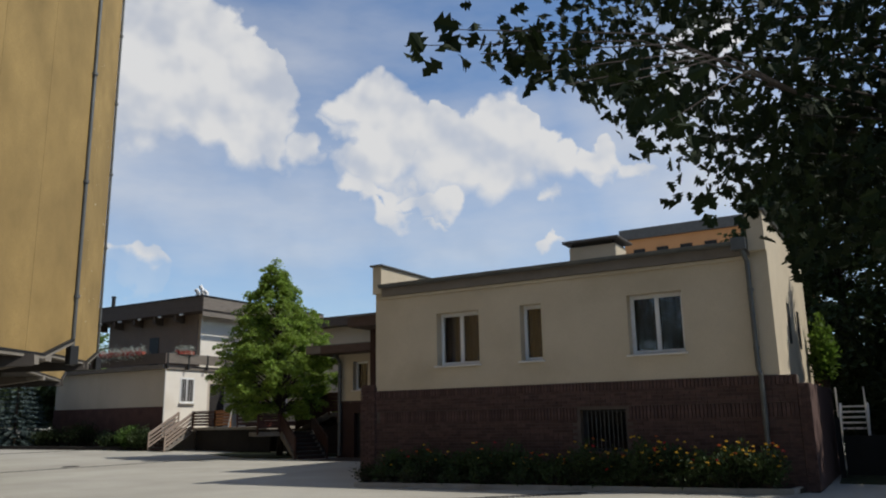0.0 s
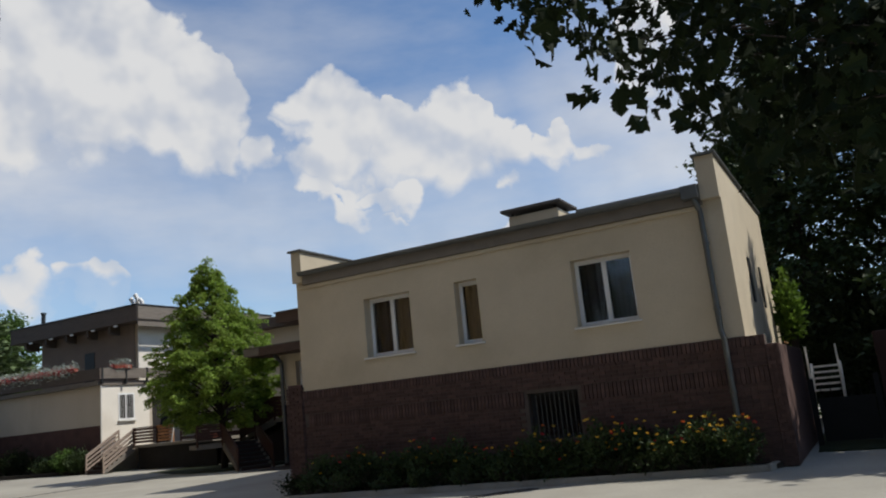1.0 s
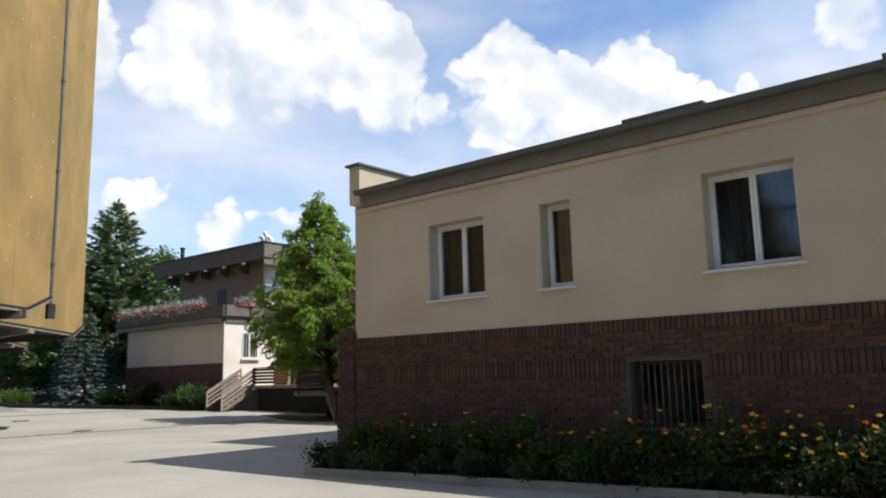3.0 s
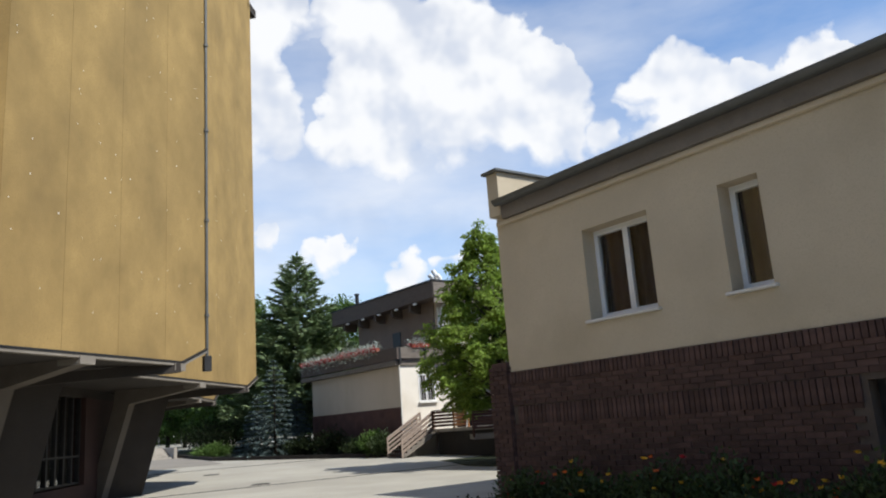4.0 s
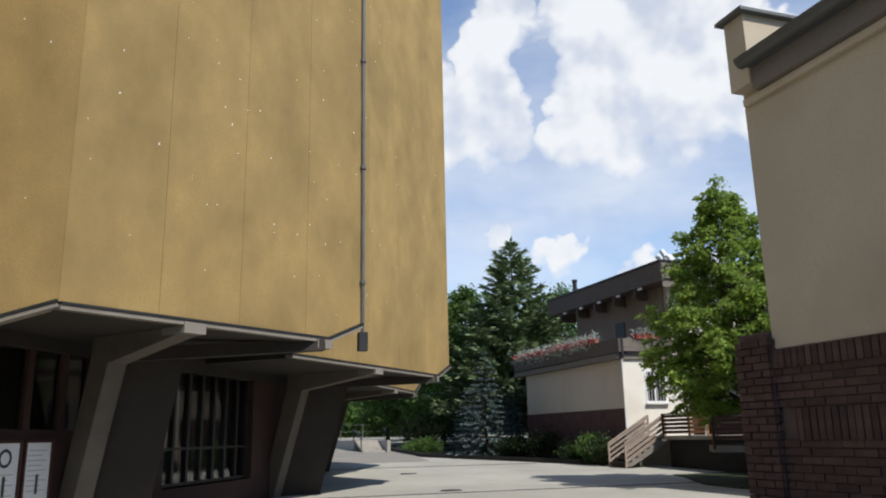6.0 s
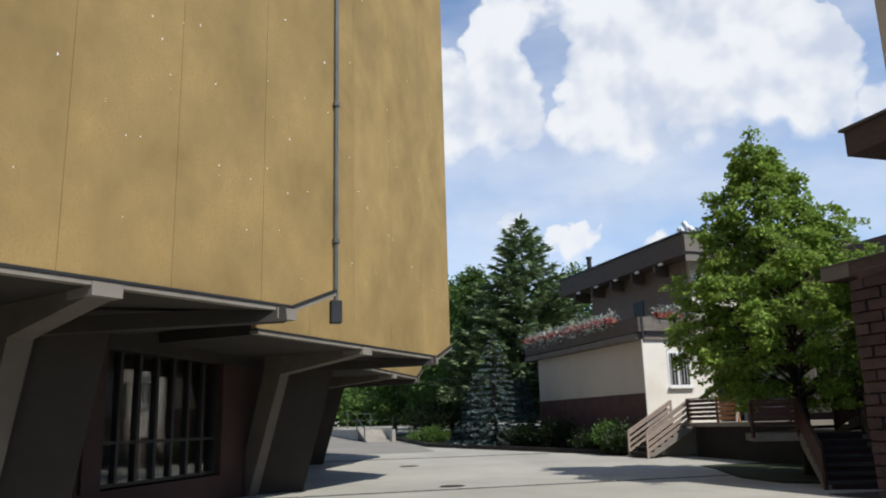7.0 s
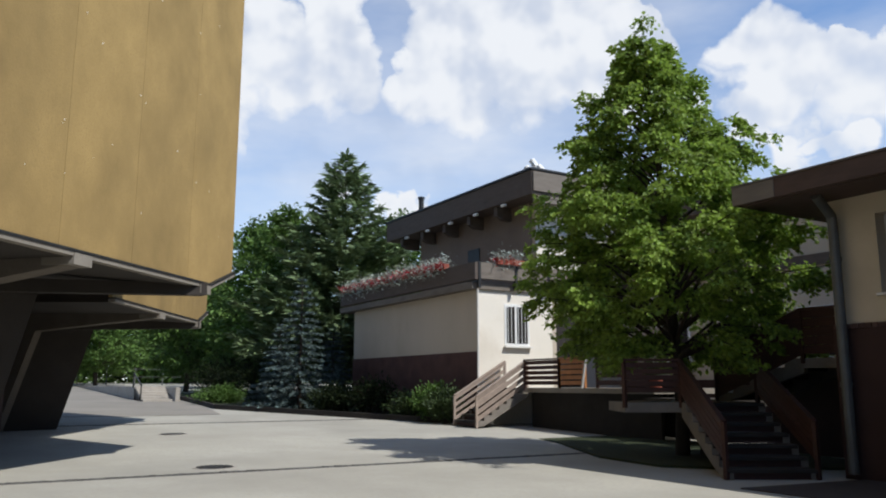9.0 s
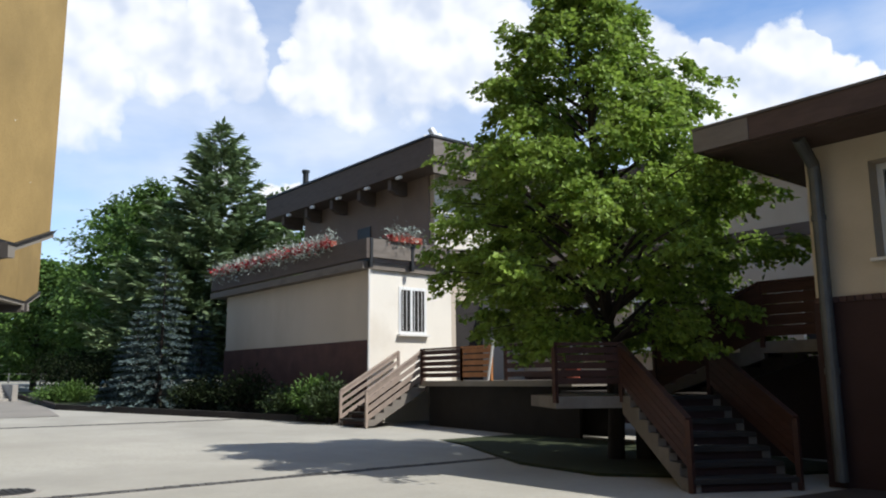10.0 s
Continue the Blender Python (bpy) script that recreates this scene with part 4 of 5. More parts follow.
for x in (-35.0, -32.4, -29.4, -27.0, -24.6):
    w = part("window_frame", box(x, x + 1.3, 38.53, 38.59, 2.3, 3.9), PVC, wing, "white window frame")
    part("glass_dark", box(x + 0.08, x + 1.22, 38.515, 38.525, 2.4, 3.8), ROOM, w)
    part("sill", box(x - 0.08, x + 1.38, 38.42, 38.59, 2.22, 2.295), SILL, w)
part("downpipe", tube([(-26.0, 38.4, 7.4), (-26.0, 38.4, 0.2)], 0.06, sides=8), METAL_DARK, wing, "dark downpipe")

# ---- mid house ----
mid = thing("side_house", "low cream house with dark brick plinth and deep brown eaves", "house", (-18, 29, 0))
MX, MY = -22.3, 29.25
MO = ((-21.45, -20.62, 3.02, 4.35), (-21.36, -20.5, 0.02, 2.0))
part("front_wall", wall_with_holes(MX, -9.5, MY, MY + 0.35, 2.55, 4.7, (MO[0],)), CREAM, mid)
part("plinth", wall_with_holes(MX - 0.03, -9.5, MY - 0.03, MY + 0.35, 0, 2.47, (MO[1],)), RUSTWALL, mid, "dark brick plinth")
part("plinth_door", box(-21.36, -20.5, MY + 0.2, MY + 0.25, 0.02, 2.0), METAL_DARK, mid, "dark cellar door")
part("end_wall", box(MX, MX + 0.35, MY + 0.35, 38.5, 2.475, 4.7), CREAM, mid)
part("end_plinth", box(MX - 0.03, MX + 0.35, MY + 0.352, 38.5, 0, 2.47), RUSTWALL, mid, "dark brick plinth")
part("roof", box(-23.35, -9.0, 28.25, 39.5, 4.78, 4.9), BITUMEN, mid)
part("eaves_fascia", box(-23.35, -9.0, 28.2, 28.248, 4.72, 5.05), EAVES, mid, "brown timber eaves fascia")
part("eaves_fascia", box(-23.4, -23.352, 28.2, 39.5, 4.72, 5.05), EAVES, mid, "brown timber eaves fascia")
part("weathered_board", box(-23.41, -22.55, 28.184, 28.197, 4.725, 5.045), FASCIA_SUN, mid, "paler weathered fascia board")
part("roof_sheet", box(-23.42, -9.0, 28.18, 39.5, 5.054, 5.09), ROOFMETAL, mid, "grey roof sheet")
part("soffit", box(-23.3, -9.0, 28.3, 39.4, 4.703, 4.775), EAVES, mid, "dark boarded soffit")
pipe = part("downpipe", tube([(-22.06, 28.6, 4.7), (-22.07, 28.75, 4.6), (-22.09, 29.05, 4.4), (-22.09, 29.08, 4.2), (-22.09, 29.08, 0.1)], 0.085, sides=12), ZINC, mid, "grey downpipe")
for z in (3.6, 1.5):
    part("pipe_collar", tube([(-22.09, 29.08, z), (-22.09, 29.08, z + 0.08)], 0.1, sides=12), ZINC, pipe)
b = bmesh.new()
for i in range(int((MX - (-9.5)) / -0.11)):
    box(MX + i * 0.11, MX + i * 0.11 + 0.095, MY - 0.05, MY + 0.02, 2.473, 2.547, b)
tagged(part("brick_course", b, BRICKS, mid, "toothed brick course"), kind="stuff")
house_window(*MO[0], MY, mid, 1)


# linking wing with a deep eave between the cream house and the side house
link = thing("link_wing", "low red-brown linking wing with a deep brown timber eave", "house", (-14, 24, 0))
part("wall", box(-15.85, -12.4, 22.8, 28.1, 0, 4.86), RUSTWALL, link)
part("eaves_fascia", box(-16.05, -12.4, 21.7, 21.75, 4.87, 5.2), EAVES, link, "brown timber eaves fascia")
part("eaves_fascia", box(-16.05, -16.0, 21.754, 28.1, 4.87, 5.2), EAVES, link, "brown timber eaves fascia")
part("soffit", box(-15.996, -12.4, 21.754, 28.1, 4.87, 4.93), EAVES, link, "dark boarded soffit")
part("roof_sheet", box(-16.1, -12.4, 21.65, 28.15, 5.204, 5.24, bevel=0.008), ROOFMETAL, link, "grey roof sheet")


# ---- stairs, deck and boarded railings ----
def railing(pts, label, group, slats=4, height=0.92, mat_=None, board=0.135, low=0.16):
    """Boarded railing along a list of floor points: posts, a top rail and flat boards between."""
    mat_ = mat_ or WOODRED
    t = thing("railing", label, "railing", pts[0], group)
    for p in pts:
        part("post", box(p[0] - 0.035, p[0] + 0.035, p[1] - 0.035, p[1] + 0.035, p[2] - 0.1, p[2] + height), mat_, t)
    for p, q in zip(pts, pts[1:]):
        up = Vector((0, 0, 1))
        part("top_rail", bar(Vector(p) + up * height, Vector(q) + up * height, 0.09, 0.05), mat_, t)
        for i in range(slats):
            h = low + (height - 0.1 - low) * i / (slats - 1)
            part("board", bar(Vector(p) + up * h, Vector(q) + up * h, 0.028, board), mat_, t)
    return t


def flight(p, d, w_dir, width, rise, steps, tread, z0, label, thick=0.16):
    """A straight flight: treads and risers on a sawtooth stringer. p: foot corner; d: way up; w_dir: to its other side."""
    t = thing("stairs", label, "stairs", (*p, z0), "outdoor stairs")
    prof = [(0, z0)]
    for i in range(steps):
        prof += [(i * tread, z0 + (i + 1) * rise), ((i + 1) * tread, z0 + (i + 1) * rise)]
    prof += [(steps * tread, z0 + steps * rise - 0.28), (0.28, z0)]
    part("stringer", slab(prof, p, d, w_dir, 0.12), STRINGER, t)
    part("stringer", slab(prof, (p[0] + w_dir[0] * (width - 0.12), p[1] + w_dir[1] * (width - 0.12)), d, w_dir, 0.12), STRINGER, t)
    for i in range(steps):
        z = z0 + (i + 1) * rise
        o = (p[0] + w_dir[0] * 0.02, p[1] + w_dir[1] * 0.02)
        part("step", slab([(i * tread - 0.03, z + 0.004), ((i + 1) * tread + 0.01, z + 0.004), ((i + 1) * tread + 0.01, z - 0.06), (i * tread - 0.03, z - 0.06)], o, d, w_dir, width - 0.04), STAIRCON, t)
        part("riser", slab([(i * tread + 0.012, z - 0.062), (i * tread + 0.03, z - 0.062), (i * tread + 0.03, z - rise + 0.006), (i * tread + 0.012, z - rise + 0.006)], o, d, w_dir, width - 0.04), RUSTWALL, t)
    return t


# near stair
SD = Vector((-2.1, 1.3)).normalized()
SW = Vector((SD.y, -SD.x)) * -1
if SW.dot(Vector((1, 1))) < 0:
    SW = -SW
F1 = Vector((-23.22, 27.36))
flight(tuple(F1), tuple(SD), tuple(SW), 1.5, 0.17, 7, 0.34, 0.0, "short concrete flight with a pale sawtooth stringer up to the landing")
T1 = F1 + SD * 2.38
P1 = T1 - SW * 1.1
land = [tuple(T1 - SW * 1.1), tuple(T1 + SW * 1.6), tuple(T1 + SW * 1.6 + SD * 3.2), tuple(T1 - SW * 1.1 + SD * 1.6)]
part("landing_slab", prism(land, 1.0, 1.19), STRINGER, thing("landing", "concrete landing between the flights", "landing", (*T1, 1.0)))
bpy.data.objects["landing_slab"].parent["label"] = "pale concrete landing slab between two stair flights"
part("support_pier", box(T1.x - 0.9, T1.x - 0.6, T1.y + 1.5, T1.y + 1.8, 0, 1.0), CONCRETE, bpy.data.objects["landing"])
railing([(*F1, 0.1), (*T1, 1.19), (*P1, 1.19)], "red-brown boarded stair railing with flat boards", "stair railings", slats=5, board=0.1, low=0.24, height=0.83)
railing([(*(F1 + SW * 1.5), 0.1), (*(T1 + SW * 1.5), 1.19)], "red-brown boarded stair railing with flat boards", "stair railings", slats=5, board=0.1, low=0.24, height=0.83)

# upper flight to the side house
flight((-25.85, 30.4), (1, 0), (0, 1), 1.5, 0.17, 5, 0.42, 1.19, "upper concrete flight to the raised entrance of the side house")
up = thing("upper_landing", "concrete entrance landing against the end of the side house", "landing", (-22.9, 31.2, 1.85), "landings")
part("slab", box(-23.76, -22.34, 30.4, 32.6, 1.85, 2.04), STRINGER, up)
part("pier", box(-23.3, -23.0, 31.6, 31.9, 0, 1.85), CONCRETE, up)
# closing panel added to darken the space under the upper flight
part("back_panel", box(-26.2, -22.34, 32.7, 32.8, 0, 1.845), RUSTWALL, up, "dark wall under the upper flight")
railing([(-25.85, 30.4, 1.19), (-23.75, 30.4, 2.04), (-22.4, 30.4, 2.04)], "dark red-brown boarded railing of the upper flight", "stair railings", slats=5, height=0.95, board=0.165)

# deck before the far house, and its stair
deck = thing("deck", "raised concrete deck before the entrance of the far house", "deck", (-33, 34, 0))
part("deck_slab", box(-35.6, -29.8, 32.6, 36.6, 1.28, 1.43), CONCRETE_PALE, deck)
part("deck_slab", box(-29.79, -27.2, 32.2, 34.4, 1.0, 1.18), CONCRETE, deck)
# two dark sheets added for the black shade below the deck slab
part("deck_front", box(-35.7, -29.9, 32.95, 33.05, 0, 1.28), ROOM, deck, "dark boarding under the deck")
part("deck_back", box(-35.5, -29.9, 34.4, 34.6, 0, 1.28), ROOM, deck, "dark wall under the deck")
part("deck_link", box(-37.3, -35.6, 32.9, 36.6, 1.28, 1.428), CONCRETE_PALE, deck)
flight((-37.1, 30.75), (0, 1), (1, 0), 1.35, 0.175, 7, 0.3, 0.2, "concrete flight with boarded railings beside the brick plinth")
railing([(-37.1, 30.75, 0.25), (-37.1, 32.85, 1.43)], "pale-topped brown boarded stair railing", "stair railings", mat_=WOODLIT, board=0.1)
railing([(-35.75, 30.75, 0.25), (-35.75, 32.8, 1.43)], "brown boarded stair railing", "stair railings", mat_=WOODLIT)
railing([(-35.75, 32.7, 1.43), (-33.9, 32.7, 1.43)], "red-brown boarded deck railing", "deck railings", slats=5, board=0.125)
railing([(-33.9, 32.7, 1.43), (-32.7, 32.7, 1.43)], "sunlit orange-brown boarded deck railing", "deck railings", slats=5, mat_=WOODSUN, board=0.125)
railing([(-32.2, 32.75, 1.43), (-30.2, 32.75, 1.43)], "dark red-brown boarded deck railing", "deck railings", slats=4)


# ---- plants ----
def broad_tree(name, label, x, y, height, radius, crown_low, n_limbs, n_leaves, leaf, material, seed, trunk_r=0.2, conic=0.5, group="", spread=0.45):
    """A tapered trunk, limbs that fork upward and a crown of small leaves gathered in clumps round the twigs."""
    rng = np.random.default_rng(seed)
    z0 = ground_z(x)
    t = thing(name, label, "tree", (x, y, z0), group)
    pts = [(x + 0.06 * math.sin(i * 1.3 + seed), y + 0.06 * math.cos(i * 1.7 + seed), z0 + height * 0.93 * i / 9) for i in range(10)]
    trunk = part("trunk", tube(pts, trunk_r, sides=9, r1=0.02), BARK, t, smooth=True)
    b = bmesh.new()
    clumps, dirs = [], []
    for i in range(n_limbs):
        u = (i + rng.uniform(0, 1)) / n_limbs
        h = crown_low + (height - crown_low) * (0.02 + 0.93 * u)
        prof = max(0.05, (1 - ((h - crown_low) / (height - crown_low)) ** (1.0 + conic)) * min(1.0, 0.55 + 1.6 * (h - crown_low) / (height - crown_low)))
        r = radius * prof * rng.uniform(0.72, 1.12)
        a = i * 2.399 + rng.uniform(-0.4, 0.4)
        hb = max(crown_low * 0.85, h - r * 0.45)
        p0, p1 = Vector((x, y, z0 + hb)), Vector((x + r * math.cos(a), y + r * math.sin(a), z0 + h))
        pm = (p0 + p1) / 2 + Vector((0, 0, r * 0.10))
        tube([p0, pm, p1], max(0.012, trunk_r * 0.28 * prof), b, sides=5, r1=0.006)
        for k in range(7):
            f = 0.28 + 0.76 * k / 6
            c = p0.lerp(pm, f * 2) if f < 0.5 else pm.lerp(p1, f * 2 - 1)
            c = c + Vector(rng.normal(0, spread * (0.35 + 0.35 * f) * min(1.0, radius / 2.5) * (0.35 + 0.9 * prof), 3))
            clumps.append(c)
            dirs.append(Vector((math.cos(a), math.sin(a), 0.1)))
    tagged(part("limb", b, BARK, trunk), kind="stuff")
    pick = rng.integers(0, len(clumps), n_leaves)
    cs = np.array(clumps)[pick] + rng.normal(0, 1, (n_leaves, 3)) * np.array([0.21, 0.21, 0.11]) * min(2.3, max(0.75, radius / 2.9))
    ds = np.array(dirs)[pick]
    leaf_mesh("crown", cs, ds, leaf, leaf * 0.72, material, t, 0.55, seed, 0.35)
    return t


def spruce(name, label, x, y, height, radius, seed, material, group="", whorls=26, gap=0.075, spray=0.19, lift=0.0):
    """A conifer: whorls of drooping boughs set with short needle sprays."""
    rng = np.random.default_rng(seed)
    z0 = ground_z(x)
    t = thing(name, label, "tree", (x, y, z0), group)
    trunk = part("trunk", tube([(x, y, z0), (x, y, z0 + height * 0.5), (x + 0.02, y, z0 + height)], 0.11 * height / 6, sides=8, r1=0.012), BARK, t)
    b = bmesh.new()
    cs, ds = [], []
    for i in range(whorls):
        u = i / (whorls - 1)
        z = z0 + height * (0.05 + 0.93 * u)
        r = radius * (1 - u) ** 0.85 * rng.uniform(0.85, 1.1) + 0.06
        n = max(4, int(11 * (1 - u) + 4))
        for k in range(n):
            a = 2 * math.pi * (k + rng.uniform(-0.3, 0.3)) / n + i * 0.7
            rr = r * rng.uniform(0.75, 1.1)
            d = Vector((math.cos(a), math.sin(a), 0))
            p0, p1 = Vector((x, y, z)), Vector((x, y, z)) + d * rr + Vector((0, 0, (lift - 0.16) * rr + (0.25 * rr if u > 0.75 else 0)))
            bar(p0, p1, 0.016, 0.016, b)
            m = max(3, int(rr / gap))
            for j in range(m):
                f = (j + 0.6) / m
                if f < 0.22:
                    continue
                c = p0.lerp(p1, f)
                s = Vector((-d.y, d.x, 0))
                for sg in (-1, 1, 0):
                    for _ in range(2):
                        cs.append(c + Vector(rng.normal(0, 0.025, 3)))
                        ds.append(d * rng.uniform(0.4, 0.9) + s * sg * rng.uniform(0.5, 1.0) + Vector((0, 0, rng.uniform(-0.25, 0.2))))
    tagged(part("bough", b, BARK, trunk), kind="stuff")
    leaf_mesh("needle_crown", cs, ds, spray, spray * 0.3, material, t, 0.12, seed, 0.05 if lift == 0 else -0.1)
    return t


def shrub(name, label, x, y, r, h, n, leaf, material, seed, group="", z=None, category="shrub"):
    rng = np.random.default_rng(seed)
    z0 = ground_z(x) if z is None else z
    t = thing(name, label, category, (x, y, z0), group)
    b = bmesh.new()
    tips = []
    for i in range(18):
        a, f = i * 2.399, math.sqrt((i + 0.5) / 18)
        tip = Vector((x + r * f * math.cos(a), y + r * f * math.sin(a), z0 + h * (1 - 0.45 * f * f) * rng.uniform(0.75, 1.05)))
        tube([(x + 0.2 * r * f * math.cos(a), y + 0.2 * r * f * math.sin(a), z0), tip.lerp(Vector((x, y, z0 + h * 0.4)), 0.45), tip], 0.016, b, sides=4, r1=0.004)
        tips += [tip.lerp(Vector((x, y, z0)), g) for g in (0, 0.12, 0.25, 0.42, 0.6)]
    tagged(part("stem", b, BARK, t), kind="stuff")
    pick = rng.integers(0, len(tips), n)
    cs = np.array(tips)[pick] + rng.normal(0, 1, (n, 3)) * np.array([0.16, 0.16, 0.12]) * r
    cs[:, 2] = np.maximum(cs[:, 2], z0 + 0.04)
    ds = cs - np.array([x, y, z0 + h * 0.2])
    ds /= np.linalg.norm(ds, axis=1, keepdims=True) + 1e-6
    leaf_mesh("foliage", cs, ds, leaf, leaf * 0.6, material, t, 0.5, seed, 0.1)
    return t


def lime_tree(x, y, seed):
    """A young lime: a leaning trunk, tiers of limbs whose twigs carry flat, drooping sprays of broad leaves with gaps between the tiers."""
    rng = np.random.default_rng(seed)
    t = thing("lime_tree", "young lime tree with layered fresh green crown beside the stairs", "tree", (x, y, 0))

    def axis(z):
        return Vector((x + 0.03 * math.sin(z * 1.9), y - 0.075 * max(0.0, z - 2.0) + 0.04 * math.sin(z * 1.3), z))
    trunk = part("trunk", tube([axis(z) for z in np.linspace(0, 9.3, 12)], 0.16, sides=10, r1=0.015), BARK, t, smooth=True)
    heights, reach = (2.3, 3.0, 3.8, 5.0, 6.0, 7.0, 8.0, 8.8, 9.5), (2.1, 2.9, 3.15, 2.9, 2.4, 1.8, 1.2, 0.62, 0.2)
    b = bmesh.new()
    cs, ds = [], []
    n = 150
    for i in range(n):
        u = (i + 0.5) / n
        z = 2.4 + 7.0 * u ** 0.95
        r = float(np.interp(z, heights, reach)) * rng.uniform(0.68, 1.1)
        a = i * 2.399 + rng.uniform(-0.3, 0.3)
        way = Vector((math.cos(a), math.sin(a), 0))
        p0 = axis(max(2.1, z - 0.38 * r - 0.1))
        p1 = axis(z) + way * r + Vector((0, 0, -0.2 * r if z < 3.2 else rng.uniform(-0.12, 0.1) * r))
        pm = p0.lerp(p1, 0.5) + Vector((0, 0, 0.16 * r))
        tube([p0, pm, p1], max(0.012, 0.018 * r), b, sides=5, r1=0.005)
        side = Vector((-way.y, way.x, 0))
        for k in range(max(4, int(4.6 * r))):
            f = 1.0 if k == 0 else rng.uniform(0.3, 0.98) ** 0.8
            c0 = p0.lerp(pm, f * 2) if f < 0.5 else pm.lerp(p1, f * 2 - 1)
            out = (way * rng.uniform(0.35, 1.0) + side * rng.uniform(-1, 1) * (1.2 - 0.6 * f)).normalized()
            c0 = c0 + Vector((0, 0, rng.normal(0, 0.17)))
            ln = rng.uniform(0.3, 0.62) * min(1.0, 0.45 + 0.25 * r)
            c1 = c0 + out * ln + Vector((0, 0, rng.uniform(-0.2, 0.02)))
            bar(c0, c1, 0.008, 0.008, b)
            across = Vector((-out.y, out.x, 0))
            for j in range(60):
                g = rng.uniform(0.05, 1.08)
                w = rng.normal(0, 0.13) * (1.25 - 0.5 * g)
                cs.append(c0.lerp(c1, g) + across * w + Vector((0, 0, rng.normal(0, 0.045) - 0.45 * abs(w) - 0.06 * g)))
                ds.append(out * 0.7 + across * (2.5 * w) + Vector((0, 0, rng.uniform(-0.45, 0.1))))
    tagged(part("limb", b, BARK, trunk), kind="stuff")
    leaf_mesh("crown", cs, ds, 0.118, 0.098, LEAF, t, 0.45, seed, 0.35)
    return t


lime_tree(-26.4, 29.85, 3)
spruce("blue_spruce", "blue-grey spruce with drooping boughs in the planted bed", -47.6, 29.2, 5.9, 2.05, 4, NEEDLE_BLUE, "blue spruces", 20, 0.085)
spruce("blue_spruce", "smaller blue-grey spruce beside the taller one", -49.8, 29.0, 3.9, 1.5, 6, NEEDLE_BLUE, "blue spruces", 16)
spruce("blue_spruce", "small blue-grey spruce by the house wall", -50.0, 31.8, 3.8, 1.5, 8, NEEDLE_BLUE, "blue spruces", 18)
spruce("fir_tree", "tall feathery grey-green conifer behind the spruces", -55.3, 34.6, 14.4, 6.4, 12, NEEDLE, "", 34, 0.15, 0.62, 0.5)
for k, (x, y, h, r) in enumerate(((-60.5, 33.0, 12.0, 4.4), (-66, 33, 12, 5), (-57, 39, 11.5, 4.5), (-72, 30, 8.5, 4), (-80, 34, 9, 5), (-88, 26, 9, 5), (-84, 17, 9, 5), (-95, 38, 11, 6))):
    broad_tree("broadleaf_tree", "leafy green tree at the back of the yard", x, y, h, r, 1.6, 56, 12000, 0.30, LEAF_MID, 20 + k, 0.2, 0.9, "yard trees", 0.8)

# dark trees behind the gate and the near tree whose branches hang over the path
for k, (x, y, h, r) in enumerate(((4.2, 23.9, 11.5, 3.2), (6.5, 30, 13, 4.5), (-1.0, 33, 14.5, 4.2), (5.5, 20.5, 9, 3.2), (2.5, 31, 14, 4), (-3.6, 37, 12, 4))):
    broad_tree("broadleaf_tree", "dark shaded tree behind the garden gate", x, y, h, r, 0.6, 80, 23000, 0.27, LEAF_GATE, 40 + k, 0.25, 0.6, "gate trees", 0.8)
near = thing("oak_tree", "large dark-leaved oak with branches hanging over the path", "tree", (4.8, 14.4, 0))
trunk = part("trunk", tube([(4.8, 14.4, 0), (4.7, 14.4, 3), (4.5, 14.3, 6), (4.2, 14.2, 10)], 0.34, sides=12, r1=0.12), BARK, near, smooth=True)
rng = np.random.default_rng(11)


def oak_low(x, y):
    """Height of the lower edge of the oak's foliage over a spot of the path."""
    return 3.3 + 0.25 * (y - 9) + 1.0 * max(0.0, -x) + 0.14 * math.sin(3.1 * x + 1.7 * y) + 0.1 * math.sin(7.3 * x - 2.9 * y)


def leaf_tuft(c, n, size=0.2):
    """A twig end with its leaves hanging round it."""
    for _ in range(n):
        cs.append(c + Vector(np.clip(rng.normal(0, size, 3), -1.6 * size, 1.6 * size)))
        ds.append(Vector(rng.normal(0, 0.75, 3)) + Vector((0, 0, -0.75)))


b = bmesh.new()
cs, ds = [], []
for i in range(60):
    x, y = rng.uniform(-3.0, 3.4), rng.uniform(7.8, 13.5)
    tip = Vector((x, y, oak_low(x, y) + rng.uniform(0.2, 3.0)))
    st = Vector((4.6, 14.3, max(3.4, tip.z - 1.0)))
    md = st.lerp(tip, 0.5) + Vector((rng.uniform(-0.4, 0.4), rng.uniform(-0.4, 0.4), rng.uniform(0.2, 0.8)))
    tube([st, st.lerp(md, 0.5) + Vector((0, 0, 0.15)), md, md.lerp(tip, 0.5) + Vector((0, 0, 0.12)), tip], 0.06, b, sides=6, r1=0.005)
    for k in range(8):
        leaf_tuft(md.lerp(tip, rng.uniform(0.3, 1.0)) + Vector(rng.normal(0, 0.22, 3)), 6)
for i in range(1000):
    x, y = -3.5 + 7.7 * rng.uniform(0, 1) ** 0.8, rng.uniform(7.6, 13.8)
    leaf_tuft(Vector((x, y, oak_low(x, y) + 0.1 + 4.6 * rng.uniform(0, 1) ** 1.5)), 6)
